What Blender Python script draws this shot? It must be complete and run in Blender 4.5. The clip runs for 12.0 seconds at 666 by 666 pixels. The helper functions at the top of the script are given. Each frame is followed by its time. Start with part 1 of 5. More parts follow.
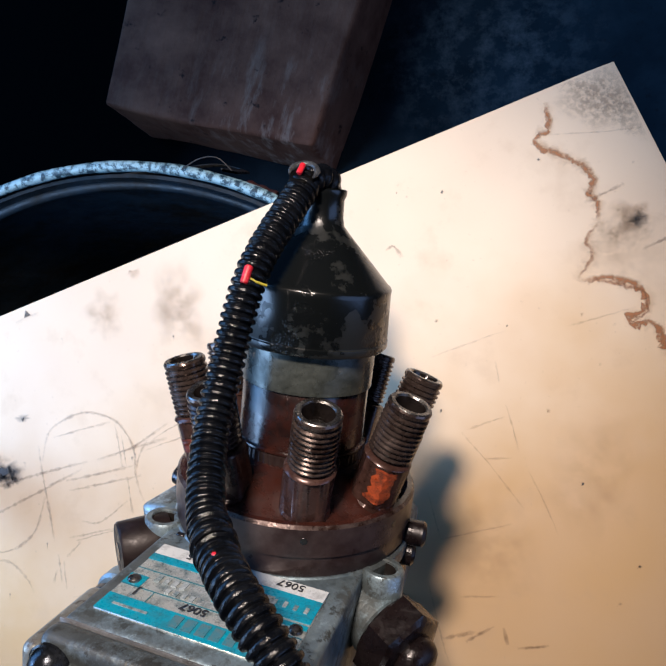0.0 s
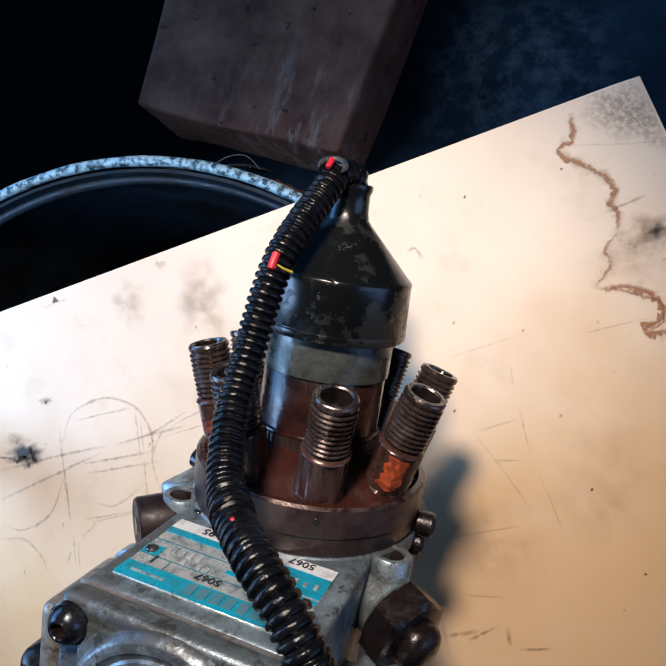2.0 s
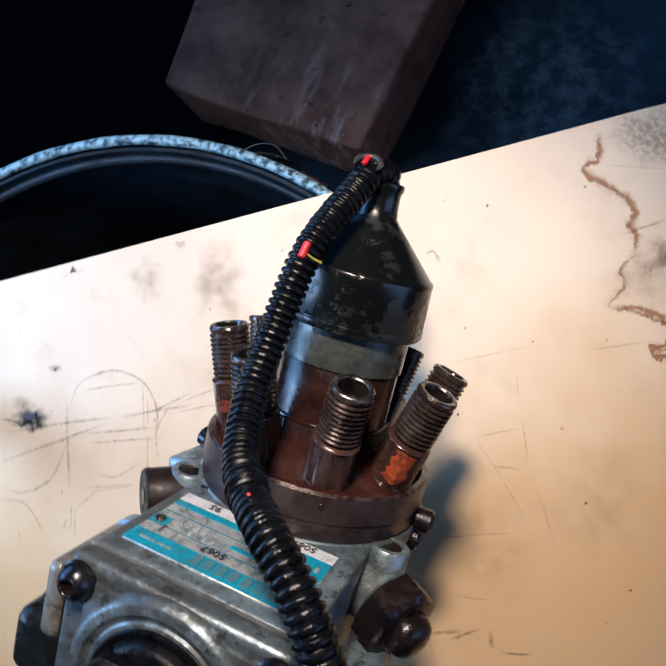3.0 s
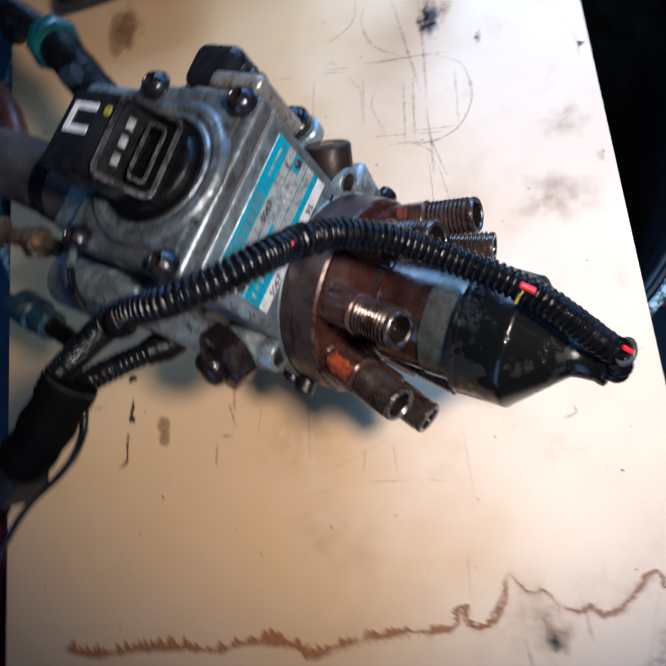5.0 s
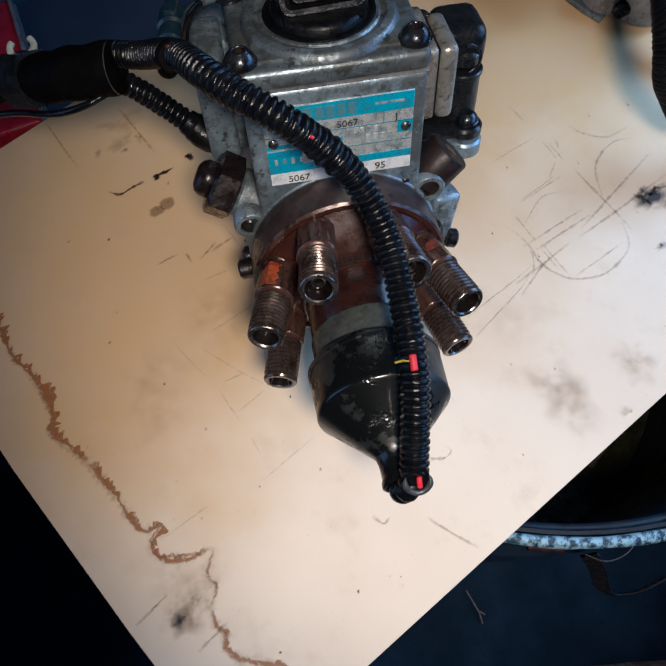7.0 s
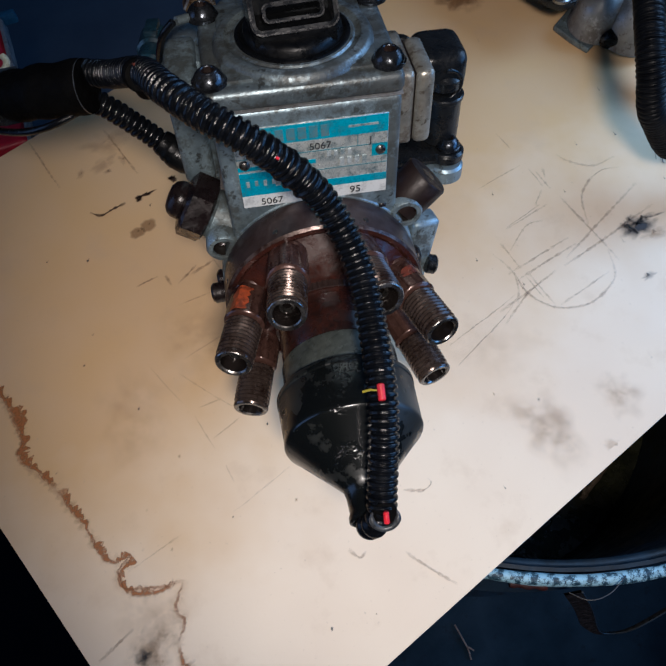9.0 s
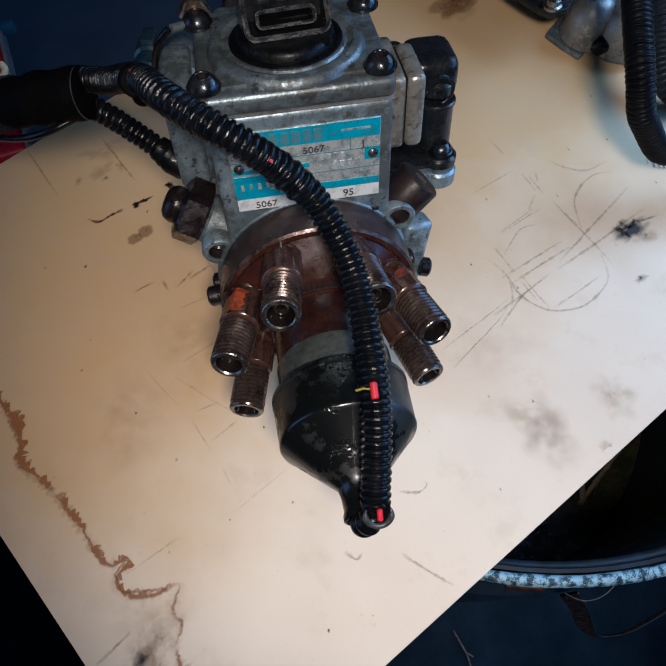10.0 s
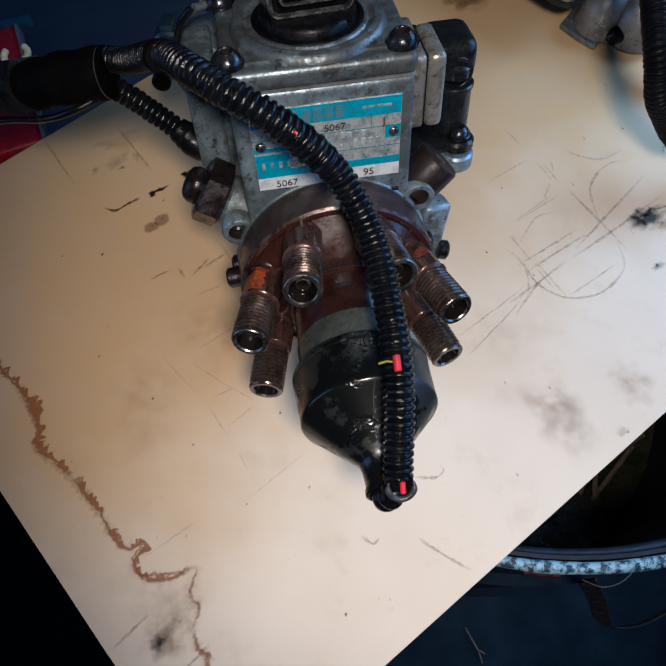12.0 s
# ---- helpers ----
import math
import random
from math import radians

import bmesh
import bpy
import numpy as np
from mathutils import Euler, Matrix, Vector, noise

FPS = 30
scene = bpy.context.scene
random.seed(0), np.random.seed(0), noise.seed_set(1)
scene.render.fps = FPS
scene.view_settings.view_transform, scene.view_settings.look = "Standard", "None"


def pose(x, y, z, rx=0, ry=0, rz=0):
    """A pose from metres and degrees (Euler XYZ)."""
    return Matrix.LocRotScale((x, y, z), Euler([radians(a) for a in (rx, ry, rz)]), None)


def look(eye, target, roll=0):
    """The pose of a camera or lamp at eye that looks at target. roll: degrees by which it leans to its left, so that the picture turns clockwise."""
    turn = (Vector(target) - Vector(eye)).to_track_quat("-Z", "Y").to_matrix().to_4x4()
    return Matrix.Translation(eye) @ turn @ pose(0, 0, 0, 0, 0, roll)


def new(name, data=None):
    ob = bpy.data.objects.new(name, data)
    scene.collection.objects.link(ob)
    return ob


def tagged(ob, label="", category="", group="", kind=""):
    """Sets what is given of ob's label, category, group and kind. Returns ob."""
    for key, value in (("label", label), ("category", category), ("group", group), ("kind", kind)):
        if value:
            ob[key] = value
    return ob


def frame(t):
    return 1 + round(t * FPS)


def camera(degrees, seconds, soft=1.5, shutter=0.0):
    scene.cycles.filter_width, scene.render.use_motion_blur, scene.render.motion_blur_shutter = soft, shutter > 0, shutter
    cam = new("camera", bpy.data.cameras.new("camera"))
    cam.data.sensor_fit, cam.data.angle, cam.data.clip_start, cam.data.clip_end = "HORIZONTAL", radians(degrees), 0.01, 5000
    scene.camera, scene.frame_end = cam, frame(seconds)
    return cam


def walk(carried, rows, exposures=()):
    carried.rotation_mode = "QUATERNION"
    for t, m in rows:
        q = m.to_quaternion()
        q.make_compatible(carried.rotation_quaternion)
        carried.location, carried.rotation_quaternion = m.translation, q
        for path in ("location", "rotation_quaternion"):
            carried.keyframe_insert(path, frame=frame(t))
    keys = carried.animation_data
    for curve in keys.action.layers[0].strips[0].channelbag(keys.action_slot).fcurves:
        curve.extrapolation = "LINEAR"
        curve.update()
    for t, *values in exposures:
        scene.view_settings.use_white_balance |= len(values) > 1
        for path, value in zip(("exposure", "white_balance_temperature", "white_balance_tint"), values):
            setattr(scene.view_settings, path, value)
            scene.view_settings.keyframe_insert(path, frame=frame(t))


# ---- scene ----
cam = camera(53.56, 12.0, soft=1.5, shutter=0.5)
ROWS = [
    (0.0, 0.0761, 0.0416, 0.3016, 3.35, 14.73, 2.01),
    (0.5, 0.0802, 0.0404, 0.3006, 4.67, 16.02, 2.50),
    (1.0, 0.0816, 0.0397, 0.3016, 4.10, 16.14, 3.57),
    (1.5, 0.0788, 0.0364, 0.3049, 4.69, 15.97, 4.06),
    (2.0, 0.0767, 0.0350, 0.3080, 4.96, 15.89, 4.86),
    (2.5, 0.0744, 0.0337, 0.3099, 5.14, 15.70, 5.14),
    (2.7, 0.0706, 0.0321, 0.3109, 5.50, 15.31, 5.72),
    (4.3, 0.0856, 0.0369, 0.3325, 11.72, 13.26, 60.03),
    (4.5, 0.0693, 0.0385, 0.3284, 10.49, 13.90, 69.47),
    (4.7, 0.0603, 0.0456, 0.3197, 11.19, 15.06, 86.19),
    (5.0, 0.0692, 0.0662, 0.3375, 13.21, 13.03, 104.97),
    (5.3, 0.0802, 0.0736, 0.3394, 16.66, 6.82, 111.67),
    (5.5, 0.0762, 0.0786, 0.3472, 17.91, 6.32, 118.40),
    (5.7, 0.0598, 0.0858, 0.3472, 19.25, 6.50, 130.19),
    (5.9, 0.0504, 0.1039, 0.3439, 18.74, 5.22, 141.71),
    (6.0, 0.0491, 0.1129, 0.3470, 17.73, 4.45, 146.90),
    (6.5, 0.0479, 0.1215, 0.3394, 19.96, 2.14, 158.89),
    (7.0, 0.0479, 0.1168, 0.3312, 20.52, 1.36, 161.37),
    (7.2, 0.0481, 0.1176, 0.3307, 21.71, 0.63, 161.69),
    (8.8, 0.0405, 0.1168, 0.3232, 22.34, 1.00, 162.68),
    (9.0, 0.0379, 0.1168, 0.3245, 22.71, 0.91, 162.12),
    (9.5, 0.0377, 0.1179, 0.3263, 23.25, 0.69, 161.93),
    (10.0, 0.0374, 0.1208, 0.3260, 23.48, 0.94, 161.82),
    (10.5, 0.0392, 0.1240, 0.3304, 24.07, 1.01, 161.37),
    (11.0, 0.0408, 0.1282, 0.3275, 23.99, 0.88, 161.59),
    (11.5, 0.0421, 0.1261, 0.3255, 24.12, 1.20, 162.12),
    (12.0, 0.0447, 0.1276, 0.3228, 23.85, 1.46, 162.14),
]
walk(cam, [(t, pose(*p)) for t, *p in ROWS], exposures=[(0.0, 0.25, 5560, 16), (2.7, 0.25, 5560, 16), (4.3, 0.26, 5380, 16), (5.5, 0.27, 5220, 16), (6.5, -0.01, 5370, 14), (7.2, -0.15, 5250, 13), (8.8, -0.27, 5170, 12), (12.0, -0.27, 5170, 12)])

# ---- light ----
FLOOR = -0.45
world = bpy.data.worlds.new("world")
world.use_nodes = True
world.node_tree.nodes["Background"].inputs["Color"].default_value = (0.15, 0.36, 1.0, 1)
world.node_tree.nodes["Background"].inputs["Strength"].default_value = 0.012
scene.world = world


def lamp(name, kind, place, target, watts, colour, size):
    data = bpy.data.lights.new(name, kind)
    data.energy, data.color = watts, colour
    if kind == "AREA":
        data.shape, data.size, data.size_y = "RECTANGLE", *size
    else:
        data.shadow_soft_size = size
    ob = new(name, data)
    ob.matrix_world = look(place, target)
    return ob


# the small torch that is held over the board
torch = lamp("torch", "SPOT", (0.036, 0.205, 0.450), (-0.070, -0.019, 0.0), 10.3, (1.0, 0.79, 0.57), 0.028)
torch.data.spot_size, torch.data.spot_blend = radians(72), 0.75
# a cold work light that stands out of view beyond the second pump
work = lamp("work_light", "AREA", (-0.56, -0.08, 0.32), (-0.24, 0.01, 0.0), 0.82, (0.52, 0.75, 1.0), (0.30, 0.30))
work.data.spread = radians(85)
# daylight through the workshop window on the -x side
lamp("window_light", "AREA", (-1.68, 0.72, 0.60), (0.0, 0.0, 0.2), 18.0, (0.22, 0.54, 1.0), (1.7, 0.86))
# an added bluish fill lamp on the +x side, before an assumed doorway
lamp("east_fill", "AREA", (1.86, -0.3, 0.6), (0.0, 0.0, 0.0), 6.0, (0.42, 0.62, 1.0), (0.9, 1.6))


# ---- materials ----
def rgb(c):
    return (*c, 1.0)


class Mat:
    """A node material: a principled surface and small helpers to feed it."""

    def __init__(self, name, colour, rough=0.5, metal=0.0, coat=0.0):
        self.m = bpy.data.materials.new(name)
        self.m.use_nodes = True
        self.n, self.l = self.m.node_tree.nodes, self.m.node_tree.links
        self.b = self.n["Principled BSDF"]
        self.b.inputs["Base Color"].default_value = rgb(colour)
        self.b.inputs["Roughness"].default_value = rough
        self.b.inputs["Metallic"].default_value = metal
        self.b.inputs["Coat Weight"].default_value = coat
        self.b.inputs["Coat Roughness"].default_value = 0.12
        self.co = self.n.new("ShaderNodeTexCoord").outputs["Object"]

    def noise(self, scale, detail=4.0, rough=0.6, stretch=None):
        t = self.n.new("ShaderNodeTexNoise")
        t.inputs["Scale"].default_value, t.inputs["Detail"].default_value, t.inputs["Roughness"].default_value = scale, detail, rough
        co = self.co
        if stretch:
            mp = self.n.new("ShaderNodeMapping")
            mp.inputs["Scale"].default_value = stretch
            self.l.new(co, mp.inputs["Vector"])
            co = mp.outputs["Vector"]
        self.l.new(co, t.inputs["Vector"])
        return t.outputs["Fac"]

    def ramp(self, fac, stops):
        r = self.n.new("ShaderNodeValToRGB")
        e = r.color_ramp.elements
        while len(e) < len(stops):
            e.new(0.5)
        for s, (p, c) in zip(e, stops):
            s.position, s.color = p, rgb(c) if len(c) == 3 else c
        self.l.new(fac, r.inputs["Fac"])
        return r.outputs["Color"]

    def mix(self, fac, a, b):
        x = self.n.new("ShaderNodeMix")
        x.data_type = "RGBA"
        for socket, value in ((x.inputs["Factor"], fac), (x.inputs["A"], a), (x.inputs["B"], b)):
            if isinstance(value, (int, float)):
                socket.default_value = value
            elif isinstance(value, tuple):
                socket.default_value = rgb(value)
            else:
                self.l.new(value, socket)
        return x.outputs["Result"]

    def to(self, socket, value):
        self.l.new(value, self.b.inputs[socket])
        return self

    def bump(self, fac, strength, distance=0.001):
        x = self.n.new("ShaderNodeBump")
        x.inputs["Strength"].default_value, x.inputs["Distance"].default_value = strength, distance
        self.l.new(fac, x.inputs["Height"])
        self.l.new(x.outputs["Normal"], self.b.inputs["Normal"])
        return self


def grey(a):
    return (a, a, a)


def worn(name, clean, dirty, rough, metal, scale=60, coat=0.0, amount=(0.42, 0.62), bump=0.15, oil=0.2, spec=0.5):
    """A surface with blotches of dirt at two scales and uneven gloss."""
    m = Mat(name, clean, rough, metal, coat)
    m.b.inputs["Specular IOR Level"].default_value = spec
    big, fine = m.noise(scale, 5), m.noise(scale * 9, 3)
    f = m.ramp(m.mix(0.35, big, fine), [(amount[0], grey(0)), (amount[1], grey(1))])
    m.to("Base Color", m.mix(f, clean, dirty))
    m.to("Roughness", m.ramp(m.noise(scale * 2.3, 4), [(0.3, grey(max(rough - oil, 0.05))), (0.7, grey(min(rough + oil, 1)))]))
    return m.bump(fine, bump, 0.0006)


def board_paint():
    m = Mat("board_paint", (0.70, 0.60, 0.48), 0.42)
    broad, mid, fine = m.noise(7, 3), m.noise(34, 5), m.noise(420, 3)
    # tan towards the pumps, pale at the drum: water stain plus painted-in warm light
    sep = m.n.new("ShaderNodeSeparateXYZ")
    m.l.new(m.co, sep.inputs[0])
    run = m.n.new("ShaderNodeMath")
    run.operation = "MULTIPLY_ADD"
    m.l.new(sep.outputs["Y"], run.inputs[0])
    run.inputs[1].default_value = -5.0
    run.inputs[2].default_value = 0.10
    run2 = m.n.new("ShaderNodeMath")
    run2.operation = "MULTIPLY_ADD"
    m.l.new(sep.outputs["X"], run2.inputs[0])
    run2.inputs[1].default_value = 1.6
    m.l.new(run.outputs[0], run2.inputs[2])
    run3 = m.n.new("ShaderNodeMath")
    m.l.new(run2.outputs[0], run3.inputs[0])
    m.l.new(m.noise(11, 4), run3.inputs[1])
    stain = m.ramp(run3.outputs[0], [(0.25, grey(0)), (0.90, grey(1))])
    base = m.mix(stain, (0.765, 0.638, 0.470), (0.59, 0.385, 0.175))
    base = m.mix(m.ramp(broad, [(0.40, grey(0)), (0.70, grey(0.5))]), base, (0.62, 0.47, 0.33))
    base = m.mix(m.ramp(mid, [(0.56, grey(0)), (0.80, grey(0.45))]), base, (0.50, 0.36, 0.23))
    base = m.mix(m.ramp(fine, [(0.66, grey(0)), (0.78, grey(0.4))]), base, (0.40, 0.31, 0.22))
    m.to("Base Color", base)
    m.to("Roughness", m.ramp(mid, [(0.3, grey(0.55)), (0.7, grey(0.78))]))
    m.b.inputs["Specular IOR Level"].default_value = 0.3
    return m.bump(m.mix(0.5, mid, fine), 0.16, 0.0006).m


def decal(name, colour, strength, scale=160, low=0.35, high=0.62, rough=0.5):
    """A thin stain on a surface: it shows by its own fade and by grain."""
    m = Mat(name, colour, rough)
    at = m.n.new("ShaderNodeAttribute")
    at.attribute_name = "fade"
    g = m.ramp(m.noise(scale, 5), [(low, grey(0.15)), (high, grey(1))])
    mul = m.n.new("ShaderNodeMath")
    mul.operation = "MULTIPLY"
    m.l.new(at.outputs["Fac"], mul.inputs[0])
    m.l.new(g, mul.inputs[1])
    mul2 = m.n.new("ShaderNodeMath")
    mul2.operation = "MULTIPLY"
    m.l.new(mul.outputs[0], mul2.inputs[0])
    mul2.inputs[1].default_value = strength
    m.to("Alpha", mul2.outputs[0])
    return m.m


def wet_rubber():
    """Black rubber: dry dull patches with sharp borders, and wet ones with droplets of oil."""
    m = Mat("oily_black_rubber", (0.004, 0.005, 0.005), 0.4)
    m.b.inputs["Specular IOR Level"].default_value = 0.5
    dry = m.ramp(m.noise(38, 6, 0.65), [(0.50, grey(0)), (0.53, grey(1))])
    v = m.n.new("ShaderNodeTexVoronoi")
    v.inputs["Scale"].default_value = 1300
    m.l.new(m.co, v.inputs["Vector"])
    drops = m.ramp(v.outputs["Distance"], [(0.08, grey(1)), (0.36, grey(0))])
    where = m.ramp(m.noise(62, 4), [(0.60, grey(0)), (0.65, grey(1))])
    fine = m.noise(900, 3)
    m.to("Base Color", m.mix(dry, (0.0034, 0.0042, 0.0044), (0.0118, 0.0132, 0.0126)))
    m.to("Roughness", m.mix(dry, (0.22, 0.22, 0.22), (0.42, 0.42, 0.42)))
    return m.bump(m.mix(where, m.mix(0.97, fine, (0.5, 0.5, 0.5)), drops), 0.45, 0.0007).m


def cast(name, bare, dull, dirt, grime):
    """Cast aluminium: broad dull areas, small dark specks and patches of dried oil."""
    m = Mat(name, bare, 0.35, 0.75)
    broad, specks, grain = m.noise(30, 7, 0.7), m.noise(190, 5, 0.75), m.noise(1000, 3)
    patches = m.noise(52, 7, 0.72)
    rubbed = m.noise(85, 8, 0.8)
    base = m.mix(m.ramp(broad, [(0.38, grey(0)), (0.60, grey(1))]), bare, dull)
    base = m.mix(m.ramp(rubbed, [(0.57, grey(0)), (0.62, grey(0.7))]), base, tuple(min(0.8, 1.5 * c) for c in bare))
    base = m.mix(m.ramp(patches, [(0.53 - 0.1 * grime, grey(0)), (0.62 - 0.1 * grime, grey(0.85))]), base, dirt)
    base = m.mix(m.ramp(specks, [(0.56, grey(0)), (0.62, grey(0.85))]), base, dirt)
    m.to("Base Color", base)
    m.to("Roughness", m.ramp(patches, [(0.30, grey(0.30)), (0.70, grey(0.55))]))
    m.to("Metallic", m.ramp(patches, [(0.40, grey(0.75)), (0.66, grey(0.2))]))
    return m.bump(m.mix(0.5, grain, specks), 0.45, 0.0006).m


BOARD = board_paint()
ALU = cast("oily_cast_aluminium", (0.255, 0.335, 0.380), (0.142, 0.183, 0.202), (0.050, 0.054, 0.050), 0.42)
COVER = cast("grimy_aluminium_cover", (0.215, 0.272, 0.302), (0.110, 0.134, 0.143), (0.040, 0.041, 0.037), 0.9)
# oil-streaked aluminium; the torch's warm light on it is part of the colour
SIDECAST = cast("warm_lit_stained_aluminium", (0.30, 0.305, 0.275), (0.20, 0.185, 0.150), (0.075, 0.058, 0.040), 0.35)
LIGHTCAST = cast("wiped_cast_aluminium", (0.27, 0.28, 0.28), (0.15, 0.15, 0.148), (0.10, 0.088, 0.078), 0.0)
# greyer plastic for the connector's lips, standing in for their edge highlights
LIP = worn("lip_highlight_plastic", (0.010, 0.0105, 0.012), (0.004, 0.004, 0.005), 0.28, 0, 200, spec=0.4).m
OLIVE = worn("oily_grey_steel", (0.082, 0.092, 0.082), (0.036, 0.041, 0.036), 0.30, 0.4, 60, bump=0.15).m
RUST = worn("oily_brown_steel", (0.031, 0.0090, 0.0058), (0.009, 0.0046, 0.0040), 0.27, 0.0, 48, bump=0.12, oil=0.14, spec=0.6).m
BAND = worn("satin_brown_steel", (0.054, 0.038, 0.036), (0.022, 0.011, 0.009), 0.34, 0.35, 34, bump=0.15, oil=0.12).m
EDGEWEAR = worn("rubbed_bare_edge", (0.085, 0.062, 0.055), (0.030, 0.014, 0.010), 0.34, 0.6, 190, amount=(0.46, 0.56)).m
FIT = worn("oily_brown_fitting_steel", (0.074, 0.038, 0.029), (0.019, 0.0075, 0.0055), 0.26, 0.35, 70, bump=0.12, oil=0.10, spec=0.55, amount=(0.40, 0.64)).m
THREAD = worn("bare_thread_steel", (0.098, 0.073, 0.062), (0.024, 0.013, 0.010), 0.19, 0.65, 90, bump=0.06, amount=(0.42, 0.64)).m
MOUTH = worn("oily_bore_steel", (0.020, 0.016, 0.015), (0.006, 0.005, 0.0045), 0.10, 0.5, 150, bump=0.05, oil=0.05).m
RIMSTEEL = worn("bare_rim_steel", (0.26, 0.25, 0.24), (0.09, 0.08, 0.07), 0.28, 0.95, 150).m
DARK = Mat("bore_dark", (0.012, 0.010, 0.009), 0.25).m
ORANGE = worn("orange_paint_mark", (0.34, 0.058, 0.012), (0.06, 0.014, 0.006), 0.42, 0, 330, amount=(0.44, 0.62), bump=0.3).m
RUBBER = wet_rubber()
PLASTIC = worn("black_conduit_plastic", (0.0018, 0.0022, 0.0032), (0.005, 0.0058, 0.0075), 0.20, 0, 160, bump=0.30, oil=0.08, spec=0.25).m
DULLPLASTIC = worn("dull_black_conduit_plastic", (0.0018, 0.0022, 0.0034), (0.0045, 0.0052, 0.0070), 0.42, 0, 120, bump=0.10, oil=0.08, spec=0.08).m
BOOT = worn("black_boot_rubber", (0.0018, 0.0020, 0.0024), (0.004, 0.0044, 0.005), 0.36, 0, 120, bump=0.2, spec=0.16).m
GREYCUT = worn("scuffed_grey_plastic", (0.045, 0.050, 0.055), (0.014, 0.015, 0.017), 0.28, 0, 300, bump=0.2).m
BLACK = worn("black_moulded_plastic", (0.004, 0.005, 0.0065), (0.012, 0.0125, 0.013), 0.27, 0, 80, bump=0.12, spec=0.32).m
TAPE = worn("black_cloth_tape", (0.0014, 0.0014, 0.0016), (0.003, 0.003, 0.003), 0.65, 0, 150, bump=0.3, spec=0.03).m
BOLT = worn("black_oxide_bolt_steel", (0.045, 0.050, 0.060), (0.010, 0.010, 0.010), 0.24, 0.8, 160, bump=0.1).m
HEXMAT = worn("brown_plug_steel", (0.013, 0.0085, 0.0085), (0.006, 0.004, 0.004), 0.30, 0.3, 110, bump=0.25).m
PLUG = worn("dark_plug_steel", (0.014, 0.008, 0.007), (0.007, 0.0045, 0.004), 0.45, 0.1, 90, bump=0.1, spec=0.25).m
ZINC = worn("rusty_zinc_steel", (0.19, 0.14, 0.085), (0.050, 0.026, 0.014), 0.34, 0.7, 190).m
CYAN = worn("cyan_plate_print", (0.012, 0.25, 0.36), (0.025, 0.15, 0.20), 0.32, 0.1, 230, amount=(0.46, 0.66), bump=0.08).m
SILVER = worn("scratched_plate_aluminium", (0.46, 0.49, 0.47), (0.060, 0.12, 0.14), 0.33, 0.5, 260, amount=(0.47, 0.66), bump=0.2).m
WHITE = worn("white_plate_strip", (0.55, 0.57, 0.56), (0.22, 0.23, 0.22), 0.4, 0.1, 200, amount=(0.50, 0.72), bump=0.05).m
NAMEINK = worn("rubbed_name_print", (0.085, 0.15, 0.17), (0.03, 0.17, 0.23), 0.4, 0.1, 420, bump=0.05).m
EMBOSS = worn("stamped_plate_metal", (0.42, 0.46, 0.46), (0.10, 0.16, 0.18), 0.35, 0.3, 400, bump=0.1).m
PIN = worn("tinned_pin", (0.15, 0.155, 0.145), (0.06, 0.06, 0.055), 0.5, 0.5, 200).m
INK = Mat("black_ink", (0.02, 0.02, 0.022), 0.5).m
TEALINK = Mat("faded_teal_ink", (0.008, 0.11, 0.15), 0.5).m
RED = worn("red_wire", (0.50, 0.012, 0.022), (0.30, 0.008, 0.012), 0.4, 0, 300).m
YELLOW = worn("yellow_wire", (0.30, 0.25, 0.015), (0.12, 0.10, 0.01), 0.45, 0, 500).m
GREEN = worn("green_plastic", (0.006, 0.066, 0.074), (0.003, 0.024, 0.03), 0.35, 0, 120).m
HEXRED = worn("dark_red_rust", (0.035, 0.006, 0.005), (0.012, 0.006, 0.006), 0.5, 0, 160).m
FLAKE = worn("flaking_red_paint", (0.15, 0.028, 0.012), (0.03, 0.010, 0.007), 0.45, 0, 260, amount=(0.42, 0.62)).m
STRAW = worn("damp_straw", (0.13, 0.095, 0.06), (0.05, 0.035, 0.025), 0.8, 0, 200).m
TWIG = worn("dry_twig", (0.30, 0.22, 0.17), (0.12, 0.08, 0.06), 0.8, 0, 200).m
HOSE = worn("dusty_grey_rubber", (0.030, 0.027, 0.025), (0.065, 0.056, 0.050), 0.6, 0, 40).m
BROWN = worn("red_brown_jacket", (0.045, 0.014, 0.012), (0.018, 0.008, 0.007), 0.45, 0, 90).m
CREAM = worn("cream_paper_tag", (0.50, 0.52, 0.40), (0.2, 0.2, 0.14), 0.6, 0, 150).m
STAIN = decal("brown_stain", (0.31, 0.115, 0.030), 0.84, 520, 0.28, 0.56)
SCRATCH = decal("dark_scratch", (0.20, 0.11, 0.06), 0.58, 420, 0.28, 0.58)
SMUDGE = decal("grey_smudge", (0.05, 0.05, 0.055), 0.9, 170, 0.28, 0.60)
GREASE = decal("brown_grease", (0.38, 0.25, 0.135), 0.50, 90, 0.38, 0.66)
DARKOIL = decal("dark_brown_oil", (0.060, 0.032, 0.018), 0.85, 200, 0.25, 0.50)
TANOIL = decal("tan_oil_ring", (0.24, 0.125, 0.05), 0.72, 110, 0.05, 0.34)
SCUFF = decal("grey_scuff", (0.30, 0.245, 0.185), 0.60, 420, 0.40, 0.58)


